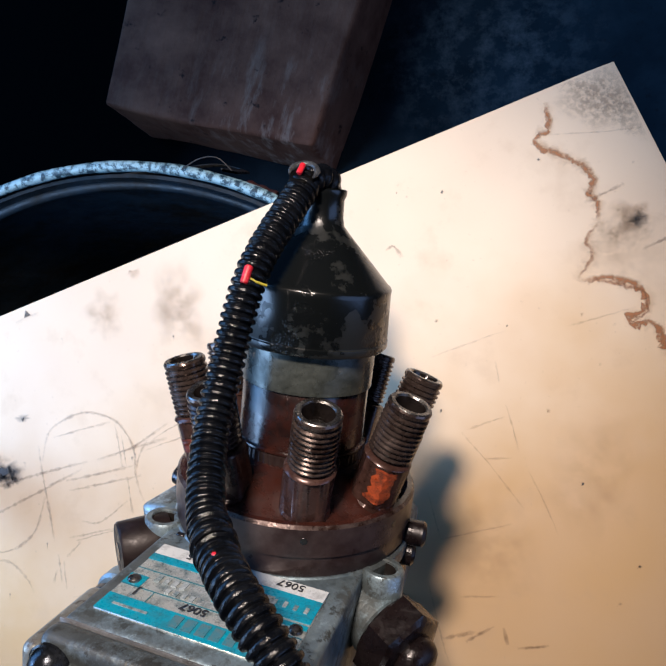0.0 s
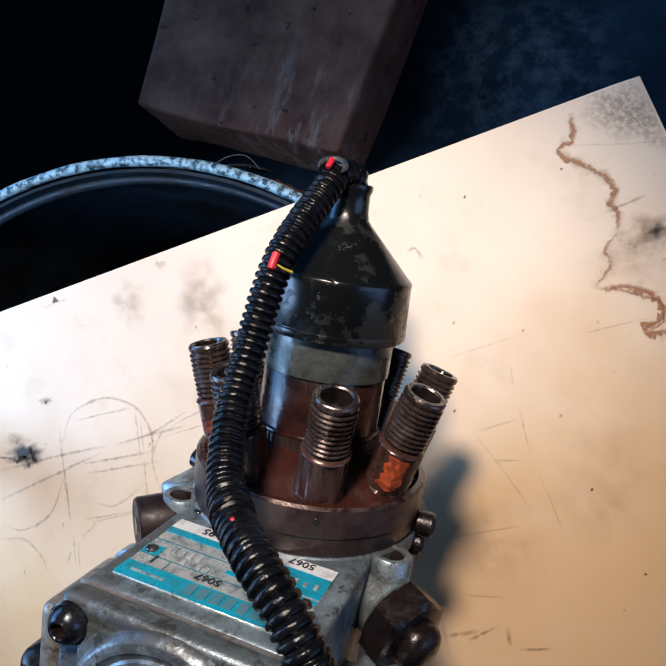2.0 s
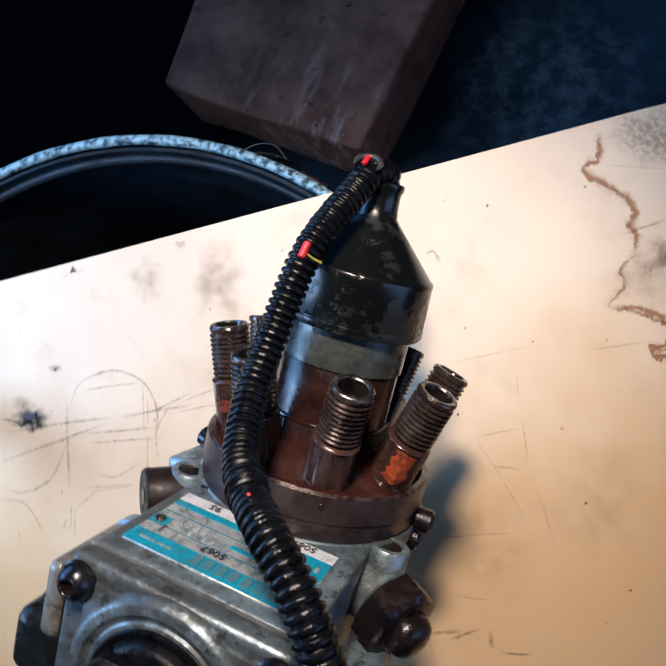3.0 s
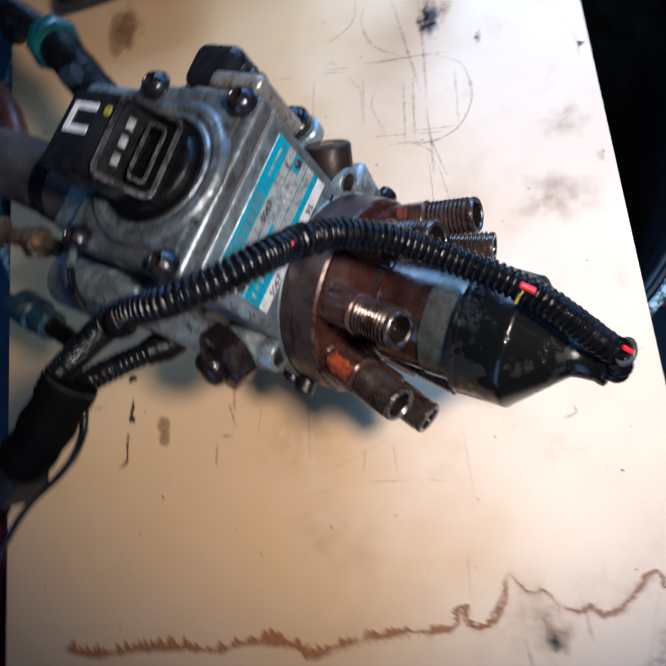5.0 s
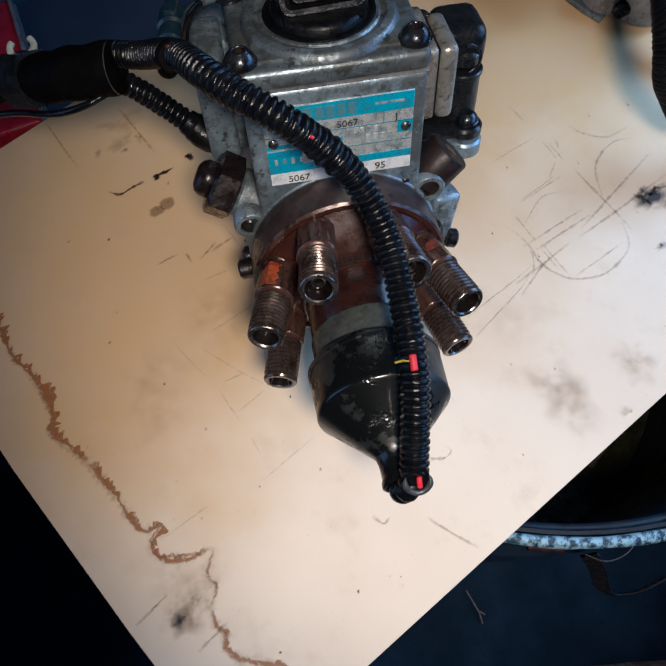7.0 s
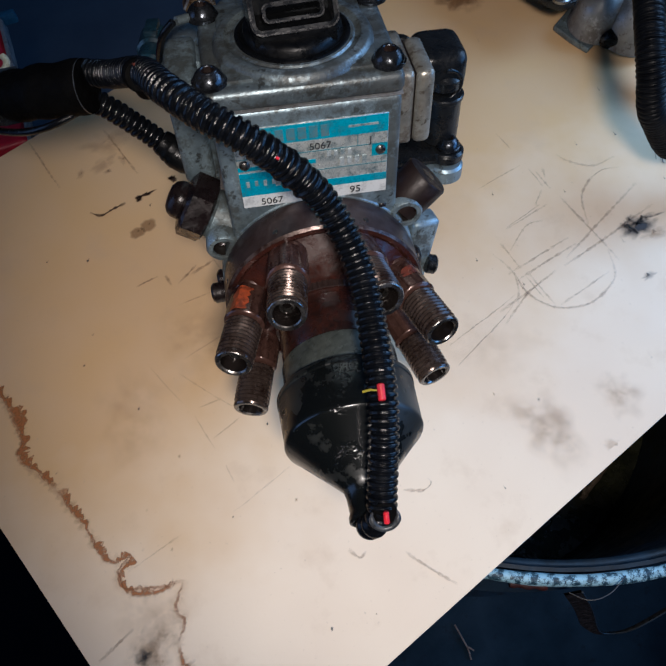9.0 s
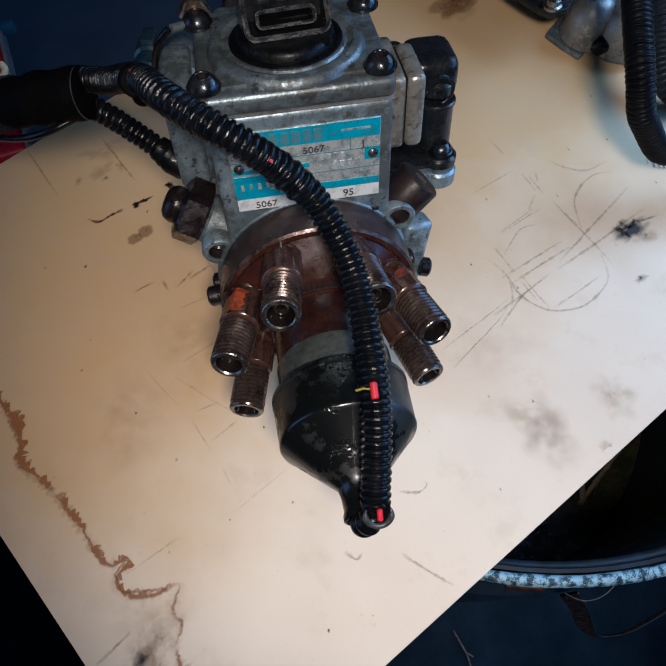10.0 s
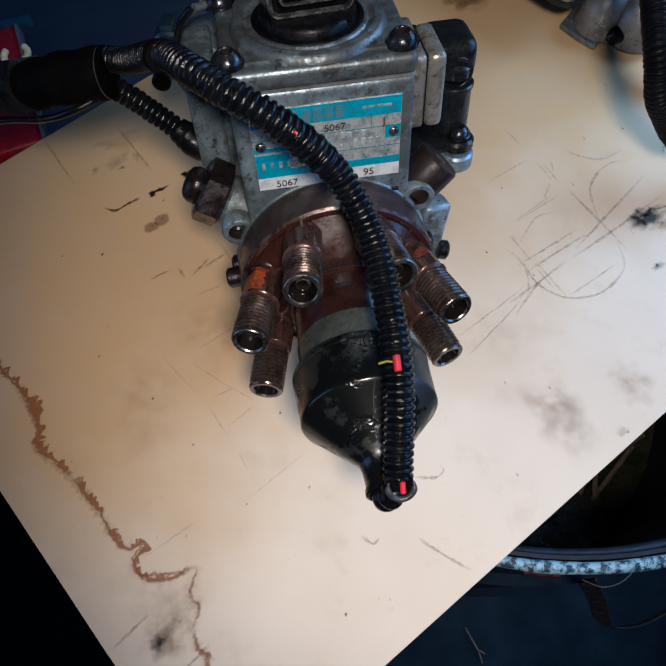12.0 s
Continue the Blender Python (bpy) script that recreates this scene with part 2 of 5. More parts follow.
def floor_mat():
    m = Mat("oily_concrete", (0.05, 0.055, 0.06), 0.75)
    m.b.inputs["Specular IOR Level"].default_value = 0.012
    big, fine = m.noise(9, 6), m.noise(130, 4)
    base = m.mix(m.ramp(big, [(0.42, grey(0)), (0.66, grey(1))]), (0.015, 0.026, 0.036), (0.032, 0.050, 0.066))
    base = m.mix(m.ramp(fine, [(0.58, grey(0)), (0.75, grey(0.6))]), base, (0.015, 0.015, 0.016))
    # the unlit floor at -x, +y: its shade painted in as near-black
    oil = m.n.new("ShaderNodeVectorMath")
    oil.operation = "DISTANCE"
    m.l.new(m.co, oil.inputs[0])
    oil.inputs[1].default_value = (-0.62, 0.50, FLOOR)
    base = m.mix(m.ramp(oil.outputs["Value"], [(0.34, grey(1.0)), (0.64, grey(0))]), base, (0.0012, 0.0012, 0.0016))
    # floor at +x that no light reaches, darkened in the colour itself
    shade_east = m.n.new("ShaderNodeVectorMath")
    shade_east.operation = "DISTANCE"
    m.l.new(m.co, shade_east.inputs[0])
    shade_east.inputs[1].default_value = (0.46, 0.03, FLOOR)
    base = m.mix(m.ramp(shade_east.outputs["Value"], [(0.16, grey(0.95)), (0.34, grey(0))]), base, (0.0022, 0.0024, 0.0032))
    far = m.n.new("ShaderNodeVectorMath")
    far.operation = "DISTANCE"
    m.l.new(m.co, far.inputs[0])
    far.inputs[1].default_value = (0.05, 0.40, FLOOR)
    # blue daylight on the floor beyond the board, put in as a lighter colour
    paint = m.n.new("ShaderNodeVectorMath")
    paint.operation = "DISTANCE"
    m.l.new(m.co, paint.inputs[0])
    paint.inputs[1].default_value = (0.22, -1.05, FLOOR)
    base = m.mix(m.ramp(paint.outputs["Value"], [(0.35, grey(0.9)), (0.75, grey(0))]), base, m.mix(big, (0.048, 0.062, 0.086), (0.098, 0.122, 0.150)))
    dust = m.mix(m.ramp(far.outputs["Value"], [(0.04, grey(1)), (0.14, grey(0))]), (0.0, 0.0, 0.0), m.ramp(m.noise(45, 7, 0.7), [(0.46, grey(0)), (0.66, grey(1))]))
    base = m.mix(dust, base, (0.105, 0.120, 0.132))
    m.to("Base Color", base)
    return m.bump(m.mix(0.5, big, fine), 0.3, 0.003).m


def wood_mat():
    m = Mat("old_dark_timber", (0.08, 0.045, 0.03), 0.75)
    m.b.inputs["Specular IOR Level"].default_value = 0.12
    grain = m.noise(26, 7, 0.65, (3.2, 0.5, 1.0))
    blot, pits = m.noise(13, 6, 0.65), m.noise(48, 4)
    base = m.mix(m.ramp(blot, [(0.36, grey(0)), (0.66, grey(1))]), (0.095, 0.036, 0.022), (0.230, 0.105, 0.064))
    base = m.mix(m.ramp(grain, [(0.52, grey(0)), (0.78, grey(0.25))]), base, (0.120, 0.062, 0.044))
    # pale scuffs, thickest at the sawn end
    sep = m.n.new("ShaderNodeSeparateXYZ")
    m.l.new(m.co, sep.inputs[0])
    near = m.mix(m.ramp(sep.outputs["X"], [(0.09, grey(0.12)), (0.19, grey(1))]), (0.0, 0.0, 0.0), m.ramp(sep.outputs["Y"], [(0.0, grey(1)), (0.13, grey(0.0))]))
    scuff = m.ramp(m.noise(24, 7, 0.7, (2.6, 0.6, 1.0)), [(0.50, grey(0)), (0.72, grey(0.9))])
    mul = m.n.new("ShaderNodeMix")
    mul.data_type, mul.blend_type = "RGBA", "MULTIPLY"
    mul.inputs["Factor"].default_value = 1.0
    m.l.new(near, mul.inputs["A"])
    m.l.new(scuff, mul.inputs["B"])
    base = m.mix(mul.outputs["Result"], base, (0.46, 0.33, 0.25))
    base = m.mix(m.ramp(pits, [(0.64, grey(0)), (0.70, grey(0.85))]), base, (0.012, 0.008, 0.008))
    m.to("Base Color", base)
    return m.bump(m.mix(0.5, grain, pits), 0.6, 0.004).m


FLOORM, WOOD = floor_mat(), wood_mat()
WALLM = worn("sooty_workshop_plaster", (0.10, 0.11, 0.13), (0.05, 0.055, 0.065), 0.85, 0, 4, bump=0.2).m
DRUMM = worn("dark_blue_drum_steel", (0.011, 0.022, 0.036), (0.007, 0.008, 0.009), 0.5, 0.1, 25, bump=0.2, spec=0.3).m
RIMM = worn("chipped_pale_blue_rim", (0.27, 0.43, 0.50), (0.012, 0.034, 0.052), 0.42, 0.1, 230, amount=(0.48, 0.54), bump=0.35).m
SLUDGE = worn("oily_sludge", (0.010, 0.011, 0.006), (0.026, 0.027, 0.013), 0.25, 0, 25, bump=0.5).m
REDBOX = worn("red_plastic", (0.42, 0.014, 0.035), (0.24, 0.010, 0.022), 0.42, 0, 30, bump=0.08).m
BLUEPLUG = worn("dark_blue_plug_plastic", (0.012, 0.036, 0.056), (0.006, 0.014, 0.022), 0.34, 0, 90, bump=0.08).m
LATCH = worn("blue_plastic", (0.020, 0.085, 0.150), (0.010, 0.040, 0.075), 0.4, 0, 60, bump=0.08).m
TRIMM = worn("grey_box_trim", (0.20, 0.21, 0.22), (0.09, 0.09, 0.10), 0.5, 0, 60).m


# ---- mesh helpers ----
def link(name, bm, mat, smooth=True, angle=40):
    bmesh.ops.recalc_face_normals(bm, faces=bm.faces)
    me = bpy.data.meshes.new(name)
    bm.to_mesh(me)
    bm.free()
    for mt in mat if isinstance(mat, (list, tuple)) else (mat,):
        me.materials.append(mt)
    if smooth:
        me.shade_smooth()
        me.set_sharp_from_angle(angle=radians(angle))
    return new(name, me)


def part(name, bm, mat, parent, label="", angle=40):
    ob = link(name, bm, mat, angle=angle)
    ob.parent = parent
    return tagged(ob, label)


def moved(bm, m):
    bmesh.ops.transform(bm, matrix=m, verts=bm.verts)
    return bm


def box(x0, x1, y0, y1, z0, z1, bevel=0.001, seg=2, m=None):
    bm = bmesh.new()
    bmesh.ops.create_cube(bm, size=1, matrix=Matrix.LocRotScale(((x0 + x1) / 2, (y0 + y1) / 2, (z0 + z1) / 2), None, (x1 - x0, y1 - y0, z1 - z0)))
    if bevel:
        bmesh.ops.bevel(bm, geom=bm.edges[:], offset=bevel, segments=seg, affect="EDGES", profile=0.6)
    return moved(bm, m) if m else bm


def slab(outline, z0, z1, bevel=0.001):
    """An upright prism on a plan outline."""
    bm = bmesh.new()
    f = bm.faces.new([bm.verts.new((x, y, z0)) for x, y in outline])
    up = bmesh.ops.extrude_face_region(bm, geom=[f])
    bmesh.ops.translate(bm, vec=(0, 0, z1 - z0), verts=[v for v in up["geom"] if isinstance(v, bmesh.types.BMVert)])
    if bevel:
        bmesh.ops.bevel(bm, geom=bm.edges[:], offset=bevel, segments=2, affect="EDGES", profile=0.6)
    return bm


def lathe(profile, seg=48, m=None, squash=None, ends=(True, True)):
    """Turns (along y, radius) pairs round the y axis; the ends are closed."""
    bm = bmesh.new()
    rings = []
    for y, r in profile:
        ring = []
        for k in range(seg):
            a = 2 * math.pi * k / seg
            q = squash(a, y) if squash else 1.0
            ring.append(bm.verts.new((r * q * math.cos(a), y, r * q * math.sin(a))))
        rings.append(ring)
    for a, b in zip(rings, rings[1:]):
        for k in range(seg):
            bm.faces.new((a[k], a[(k + 1) % seg], b[(k + 1) % seg], b[k]))
    if ends[0]:
        bm.faces.new(rings[0])
    if ends[1]:
        bm.faces.new(rings[-1][::-1])
    return moved(bm, m) if m else bm


def hexed(a, y):
    """The outline of a hexagon, relative to its corner radius."""
    s = math.radians(60)
    return math.cos(s / 2) / math.cos((a % s) - s / 2)


def along(a, b):
    """A pose whose y axis runs from a to b."""
    a, b = Vector(a), Vector(b)
    return Matrix.Translation(a) @ (b - a).to_track_quat("Y", "Z").to_matrix().to_4x4()


def spline(points, step):
    """Even samples of a smooth curve through the points."""
    q = [Vector(p) for p in points]
    q = [2 * q[0] - q[1], *q, 2 * q[-1] - q[-2]]
    fine = []
    for i in range(1, len(q) - 2):
        for k in range(40):
            s = k / 40
            fine.append(0.5 * (2 * q[i] + (q[i + 1] - q[i - 1]) * s + (2 * q[i - 1] - 5 * q[i] + 4 * q[i + 1] - q[i + 2]) * s * s + (3 * q[i] - q[i - 1] - 3 * q[i + 1] + q[i + 2]) * s ** 3))
    fine.append(q[-2])
    out, left = [fine[0]], step
    for a, b in zip(fine, fine[1:]):
        d = (b - a).length
        while d >= left and d > 0:
            a = a.lerp(b, left / d)
            d -= left
            out.append(a)
            left = step
        left -= d
    return out


def tube(points, radius, seg=16, cap=True):
    """A tube along points; radius is a number or a function of the sample's index."""
    bm = bmesh.new()
    rings, side = [], None
    for i, p in enumerate(points):
        d = (points[min(i + 1, len(points) - 1)] - points[max(i - 1, 0)]).normalized()
        side = (side - d * side.dot(d)).normalized() if side else d.orthogonal().normalized()
        up = d.cross(side)
        r = radius(i) if callable(radius) else radius
        rings.append([bm.verts.new(p + r * (math.cos(2 * math.pi * k / seg) * side + math.sin(2 * math.pi * k / seg) * up)) for k in range(seg)])
    for a, b in zip(rings, rings[1:]):
        for k in range(seg):
            bm.faces.new((a[k], a[(k + 1) % seg], b[(k + 1) % seg], b[k]))
    if cap:
        bm.faces.new(rings[0][::-1])
        bm.faces.new(rings[-1])
    return bm


def corrugated(points, outer, inner, pitch, seg=20):
    """A ribbed conduit: square crests and narrower valleys, a little uneven from rib to rib."""
    per = 8
    ridge = (inner, inner * 1.06, outer * 0.965, outer, outer, outer, outer * 0.965, inner * 1.06)
    return tube(spline(points, pitch / per), lambda i: ridge[i % per] * (1 + 0.018 * math.sin((i // per) * 2.1)), seg)


def rounded_frame(half_x, half_z, corner, wall, y0, y1, m):
    """A frame with rounded corners: an open sleeve along y with a wall thickness."""
    def loop(hx, hz, r, y):
        out = []
        for cx, cz, start in ((hx - r, hz - r, 0), (r - hx, hz - r, 90), (r - hx, r - hz, 180), (hx - r, r - hz, 270)):
            for k in range(6):
                a = radians(start + 18 * k)
                out.append((cx + r * math.cos(a), y, cz + r * math.sin(a)))
        return out
    bm = bmesh.new()
    inner = (half_x - wall, half_z - wall, max(corner - wall, 0.0004))
    rings = [[bm.verts.new(p) for p in loop(*q)] for q in ((half_x, half_z, corner, y0), (half_x, half_z, corner, y1), (*inner, y1), (*inner, y0))]
    for a, b in zip(rings, rings[1:] + rings[:1]):
        for k in range(len(a)):
            bm.faces.new((a[k], a[(k + 1) % len(a)], b[(k + 1) % len(a)], b[k]))
    return moved(bm, m)


def joined(*many):
    bm = bmesh.new()
    for b in many:
        me = bpy.data.meshes.new("tmp")
        b.to_mesh(me)
        b.free()
        bm.from_mesh(me)
        bpy.data.meshes.remove(me)
    return bm


def lettering(text, size, mat, parent, m, name="lettering"):
    cu = bpy.data.curves.new(name, "FONT")
    cu.body, cu.size, cu.extrude = text, size, 0.00008
    tmp = bpy.data.objects.new(name, cu)
    me = bpy.data.meshes.new_from_object(tmp)
    bpy.data.objects.remove(tmp)
    me.materials.append(mat)
    ob = new(name, me)
    ob.parent = parent
    ob.matrix_basis = m
    return ob


def empty(name, m=None):
    ob = new(name)
    ob.empty_display_size = 0.01
    if m:
        ob.matrix_world = m
    return ob


# ---- the workshop ----
def room():
    x0, x1, y0, y1, h = -1.7, 1.9, -1.9, 1.9, FLOOR + 2.7
    bm = box(x0 - 0.2, x1 + 0.2, y0 - 0.2, y1 + 0.2, FLOOR - 0.1, FLOOR, 0)
    tagged(link("floor", bm, FLOORM), "dark oily workshop floor with dusty patches and painted-in light and shade", "floor", kind="structure")
    tagged(link("ceiling", box(x0 - 0.2, x1 + 0.2, y0 - 0.2, y1 + 0.2, h, h + 0.1, 0), WALLM), "dark sooty workshop ceiling", "ceiling", kind="structure")
    # this opening is assumed; it only backs the added +x fill lamp
    bm = joined(box(x1, x1 + 0.2, y0, -0.76, FLOOR, h, 0), box(x1, x1 + 0.2, 0.16, y1, FLOOR, h, 0), box(x1, x1 + 0.2, -0.76, 0.16, 1.62, h, 0))
    tagged(link("wall_east", bm, WALLM), "dark sooty workshop wall with an assumed opening behind the fill lamp", "wall", kind="structure")
    tagged(link("wall_north", box(x0 - 0.2, x1 + 0.2, y1, y1 + 0.2, FLOOR, h, 0), WALLM), "dark sooty workshop wall", "wall", kind="structure")
    tagged(link("wall_south", box(x0 - 0.2, x1 + 0.2, y0 - 0.2, y0, FLOOR, h, 0), WALLM), "dark sooty workshop wall", "wall", kind="structure")
    a, b, lo, hi = -0.16, 1.60, 0.14, 1.06
    bm = joined(box(x0 - 0.2, x0, y0, a, FLOOR, h, 0), box(x0 - 0.2, x0, b, y1, FLOOR, h, 0), box(x0 - 0.2, x0, a, b, FLOOR, lo, 0), box(x0 - 0.2, x0, a, b, hi, h, 0))
    tagged(link("wall_west", bm, WALLM), "dark sooty workshop wall with a window opening", "wall", kind="structure")


room()

# ---- the board ----
CORNER, ALONG, ACROSS = Vector((0.119, 0.179)), Vector((-0.9305, -0.3663)), Vector((0.3735, -0.9276))


def board_at(u, v):
    p = CORNER + u * ALONG + v * ACROSS
    return p.x, p.y


def make_board():
    root = empty("board")
    tagged(root, "scratched cream painted board with a brown water line, on a drum", "board")
    top = [board_at(*q) for q in ((0.0008, 0.0006), (0.012, 0.0), (0.66, -0.0115), (0.66, 0.357), (0.015, 0.3548), (-0.004, 0.343), (-0.0055, 0.18), (-0.003, 0.08))]
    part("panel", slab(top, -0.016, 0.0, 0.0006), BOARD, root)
    return root


BOARD_OB = make_board()


def strip(name, pts, width, mat, height=0.0003, jag=0.0, step=0.0012, fade=1.0):
    """A thin line of dirt or scratch on the board, uneven in width and course."""
    rnd = random.Random(len(pts) * 31 + int(abs(pts[0][0]) * 1e5))
    mid = spline([(x, y, height) for x, y in pts], step)
    bm = bmesh.new()
    layer = bm.verts.layers.float.new("fade")
    rows = []
    sway = 0.0
    for i, p in enumerate(mid):
        d = (mid[min(i + 1, len(mid) - 1)] - mid[max(i - 1, 0)]).normalized()
        s = Vector((-d.y, d.x, 0))
        sway = 0.6 * sway + rnd.uniform(-jag, jag)
        w = width * rnd.uniform(0.45, 1.5) * (1 + 0.5 * noise.noise((i * 0.13, pts[0][0] * 50, 0)))
        f = fade * min(1, 3 * i / len(mid) + 0.25, 3 * (len(mid) - 1 - i) / len(mid) + 0.25) * rnd.uniform(0.6, 1)
        row = []
        for k, g in ((-1, 0.0), (-0.4, 1.0), (0.4, 1.0), (1, 0.0)):
            v = bm.verts.new(p + s * (sway + k * w))
            v[layer] = f * g
            row.append(v)
        rows.append(row)
    for a, b in zip(rows, rows[1:]):
        for k in range(3):
            bm.faces.new((a[k], a[k + 1], b[k + 1], b[k]))
    return part(name, bm, mat, BOARD_OB)


def on_board(p):
    """The same point, or the nearest one inside the board's two seen edges."""
    d = Vector((p.x, p.y)) - CORNER
    u, v = max(d.dot(ALONG), 0.0009), max(d.dot(ACROSS), 0.0009)
    return Vector((*board_at(u, v), p.z))


def tide(pts, width, mat, height=0.0003, fade=1.0, spiky=1.0):
    """The brown edge that dried water leaves: a soft outer side and spikes towards the pump."""
    rnd = random.Random(int(abs(pts[0][1]) * 1e5))
    mid = spline([(x, y, height) for x, y in pts], 0.00045)
    bm = bmesh.new()
    layer = bm.verts.layers.float.new("fade")
    rows, sway, spike, high = [], 0.0, 0.0, 0.0
    for i, p in enumerate(mid):
        d = (mid[min(i + 1, len(mid) - 1)] - mid[max(i - 1, 0)]).normalized()
        s = Vector((-d.y, d.x, 0))
        if s.dot(Vector((-0.02, -0.02, height)) - p) < 0:
            s = -s
        sway = 0.9 * sway + rnd.uniform(-0.00034, 0.00034)
        if rnd.random() < 0.20:
            high = rnd.uniform(0.5, 4.8) * width * spiky
        spike = 0.66 * spike + 0.34 * high
        high *= 0.62
        body = width * (0.72 + 1.5 * noise.noise((p.x * 75, p.y * 75, 3.0))) + width * rnd.uniform(-0.12, 0.12)
        body = max(body, width * 0.22)
        ends = min(1, i / 12, (len(mid) - 1 - i) / 12)
        row = []
        for off, g in ((-body * 1.5, 0.0), (-body * 0.6, 0.55), (0.0, 1.0), (body * 0.6 + spike, 1.0), (body * 0.6 + spike + 0.0006, 0.0)):
            v = bm.verts.new(p + s * (sway + off))
            v[layer] = fade * g * ends
            row.append(v)
        rows.append(row)
    for a, b in zip(rows, rows[1:]):
        for k in range(4):
            bm.faces.new((a[k], a[k + 1], b[k + 1], b[k]))
    return part("water_line", bm, mat, BOARD_OB)


def patch(name, x, y, rx, ry, turn, mat, height=0.00025, fade=1.0, rough=0.35, core=0.25):
    """A soft-edged blot with an uneven outline."""
    rnd = random.Random(int(abs(x * 7 + y) * 1e5))
    offs = [rnd.uniform(0, 10) for _ in range(2)]
    bm = bmesh.new()
    layer = bm.verts.layers.float.new("fade")
    m = pose(x, y, height, 0, 0, turn)
    centre = bm.verts.new(m @ Vector((0, 0, 0)))
    centre[layer] = fade
    rings = []
    for j in range(1, 7):
        r, ring = j / 6, []
        for k in range(36):
            a = 2 * math.pi * k / 36
            q = 1 + rough * (noise.noise((math.cos(a) * 1.7 + offs[0], math.sin(a) * 1.7 + offs[1], 0)) * 1.6)
            v = bm.verts.new(on_board(m @ Vector((rx * r * q * math.cos(a), ry * r * q * math.sin(a), 0))))
            v[layer] = fade * max(0.0, min(1.0, (1 - r) / (1 - core)))
            ring.append(v)
        rings.append(ring)
    for k in range(36):
        bm.faces.new((centre, rings[0][k], rings[0][(k + 1) % 36]))
    for a, b in zip(rings, rings[1:]):
        for k in range(36):
            bm.faces.new((a[k], a[(k + 1) % 36], b[(k + 1) % 36], b[k]))
    return part(name, bm, mat, BOARD_OB)


def make_marks():
    line = [(0.2081, -0.1294), (0.2048, -0.1092), (0.1941, -0.0871), (0.1863, -0.0647), (0.1814, -0.0445), (0.1720, -0.0285), (0.1674, -0.0092), (0.1688, 0.0024), (0.1552, 0.0228), (0.1454, 0.0415), (0.1369, 0.0621), (0.1263, 0.0647), (0.1335, 0.0717), (0.1299, 0.0794), (0.1196, 0.0833), (0.1081, 0.0827)]
    tide(line[:9], 0.0013, STAIN, fade=1.15, spiky=1.5)
    tide(line[8:], 0.0009, STAIN, spiky=1.5)
    strip("water_line", line, 0.0028, GREASE, 0.0002, jag=0.0004, fade=0.9)
    upper = [(0.1057, 0.0814), (0.1109, 0.0932), (0.1091, 0.1003), (0.1136, 0.1080), (0.1118, 0.1173), (0.1079, 0.1197), (0.1108, 0.1267), (0.1057, 0.1325), (0.0971, 0.1377), (0.0877, 0.1429), (0.0877, 0.1472), (0.0919, 0.1504), (0.0903, 0.1624)]
    tide(upper[:4], 0.0005, STAIN, fade=0.7, spiky=0.3)
    tide(upper[3:], 0.0011, STAIN, spiky=0.3)
    strip("water_line", upper, 0.0030, GREASE, 0.0002, jag=0.0004, fade=0.8)
    side = [(0.1054, 0.0818), (0.1136, 0.0822), (0.1238, 0.0800), (0.1313, 0.0767), (0.1322, 0.0686), (0.1256, 0.0631)]
    tide(side, 0.0007, STAIN, 0.00042, 0.75, 0.3)
    # a large looped figure scratched beside the pump
    figure = [
        [(-0.160, -0.014), (-0.157, 0.001), (-0.147, 0.009), (-0.133, 0.013), (-0.117, 0.009), (-0.107, -0.003), (-0.104, -0.019), (-0.098, -0.032)],
        [(-0.163, -0.006), (-0.161, -0.014), (-0.158, -0.026), (-0.153, -0.043), (-0.150, -0.055)],
        [(-0.157, -0.032), (-0.163, -0.052), (-0.179, -0.063), (-0.193, -0.062)],
        [(-0.198, -0.033), (-0.162, -0.021), (-0.132, -0.012)],
        [(-0.196, -0.049), (-0.161, -0.030), (-0.135, -0.016)],
        [(-0.145, -0.023), (-0.118, -0.016), (-0.104, -0.012)],
        [(-0.143, -0.028), (-0.101, -0.017)],
        [(-0.127, -0.011), (-0.107, -0.003), (-0.088, 0.010)],
        [(-0.114, -0.006), (-0.087, 0.003)],
    ]
    strokes = [
        [(-0.154, -0.001), (-0.120, 0.009)], [(-0.118, 0.008), (-0.112, -0.014)], [(-0.099, 0.001), (-0.103, -0.007), (-0.105, -0.018)],
        [(-0.109, -0.019), (-0.105, -0.037)], [(-0.134, -0.043), (-0.123, -0.042), (-0.108, -0.030)], [(-0.141, -0.052), (-0.123, -0.047), (-0.111, -0.044)],
        [(-0.142, -0.062), (-0.134, -0.053)], [(-0.147, -0.061), (-0.144, -0.076)], [(-0.149, -0.076), (-0.147, -0.068)],
        [(-0.193, -0.070), (-0.178, -0.068), (-0.166, -0.075), (-0.160, -0.083)],
    ]
    behind = [
        [(-0.107, -0.074), (-0.138, -0.082)], [(-0.133, -0.108), (-0.137, -0.094)], [(-0.141, -0.078), (-0.144, -0.063)], [(-0.113, -0.045), (-0.137, -0.053)],
        [(-0.055, 0.012), (-0.089, 0.000), (-0.101, -0.005)], [(-0.055, 0.024), (-0.089, 0.006), (-0.099, -0.002)], [(-0.110, -0.013), (-0.114, 0.003)],
    ]
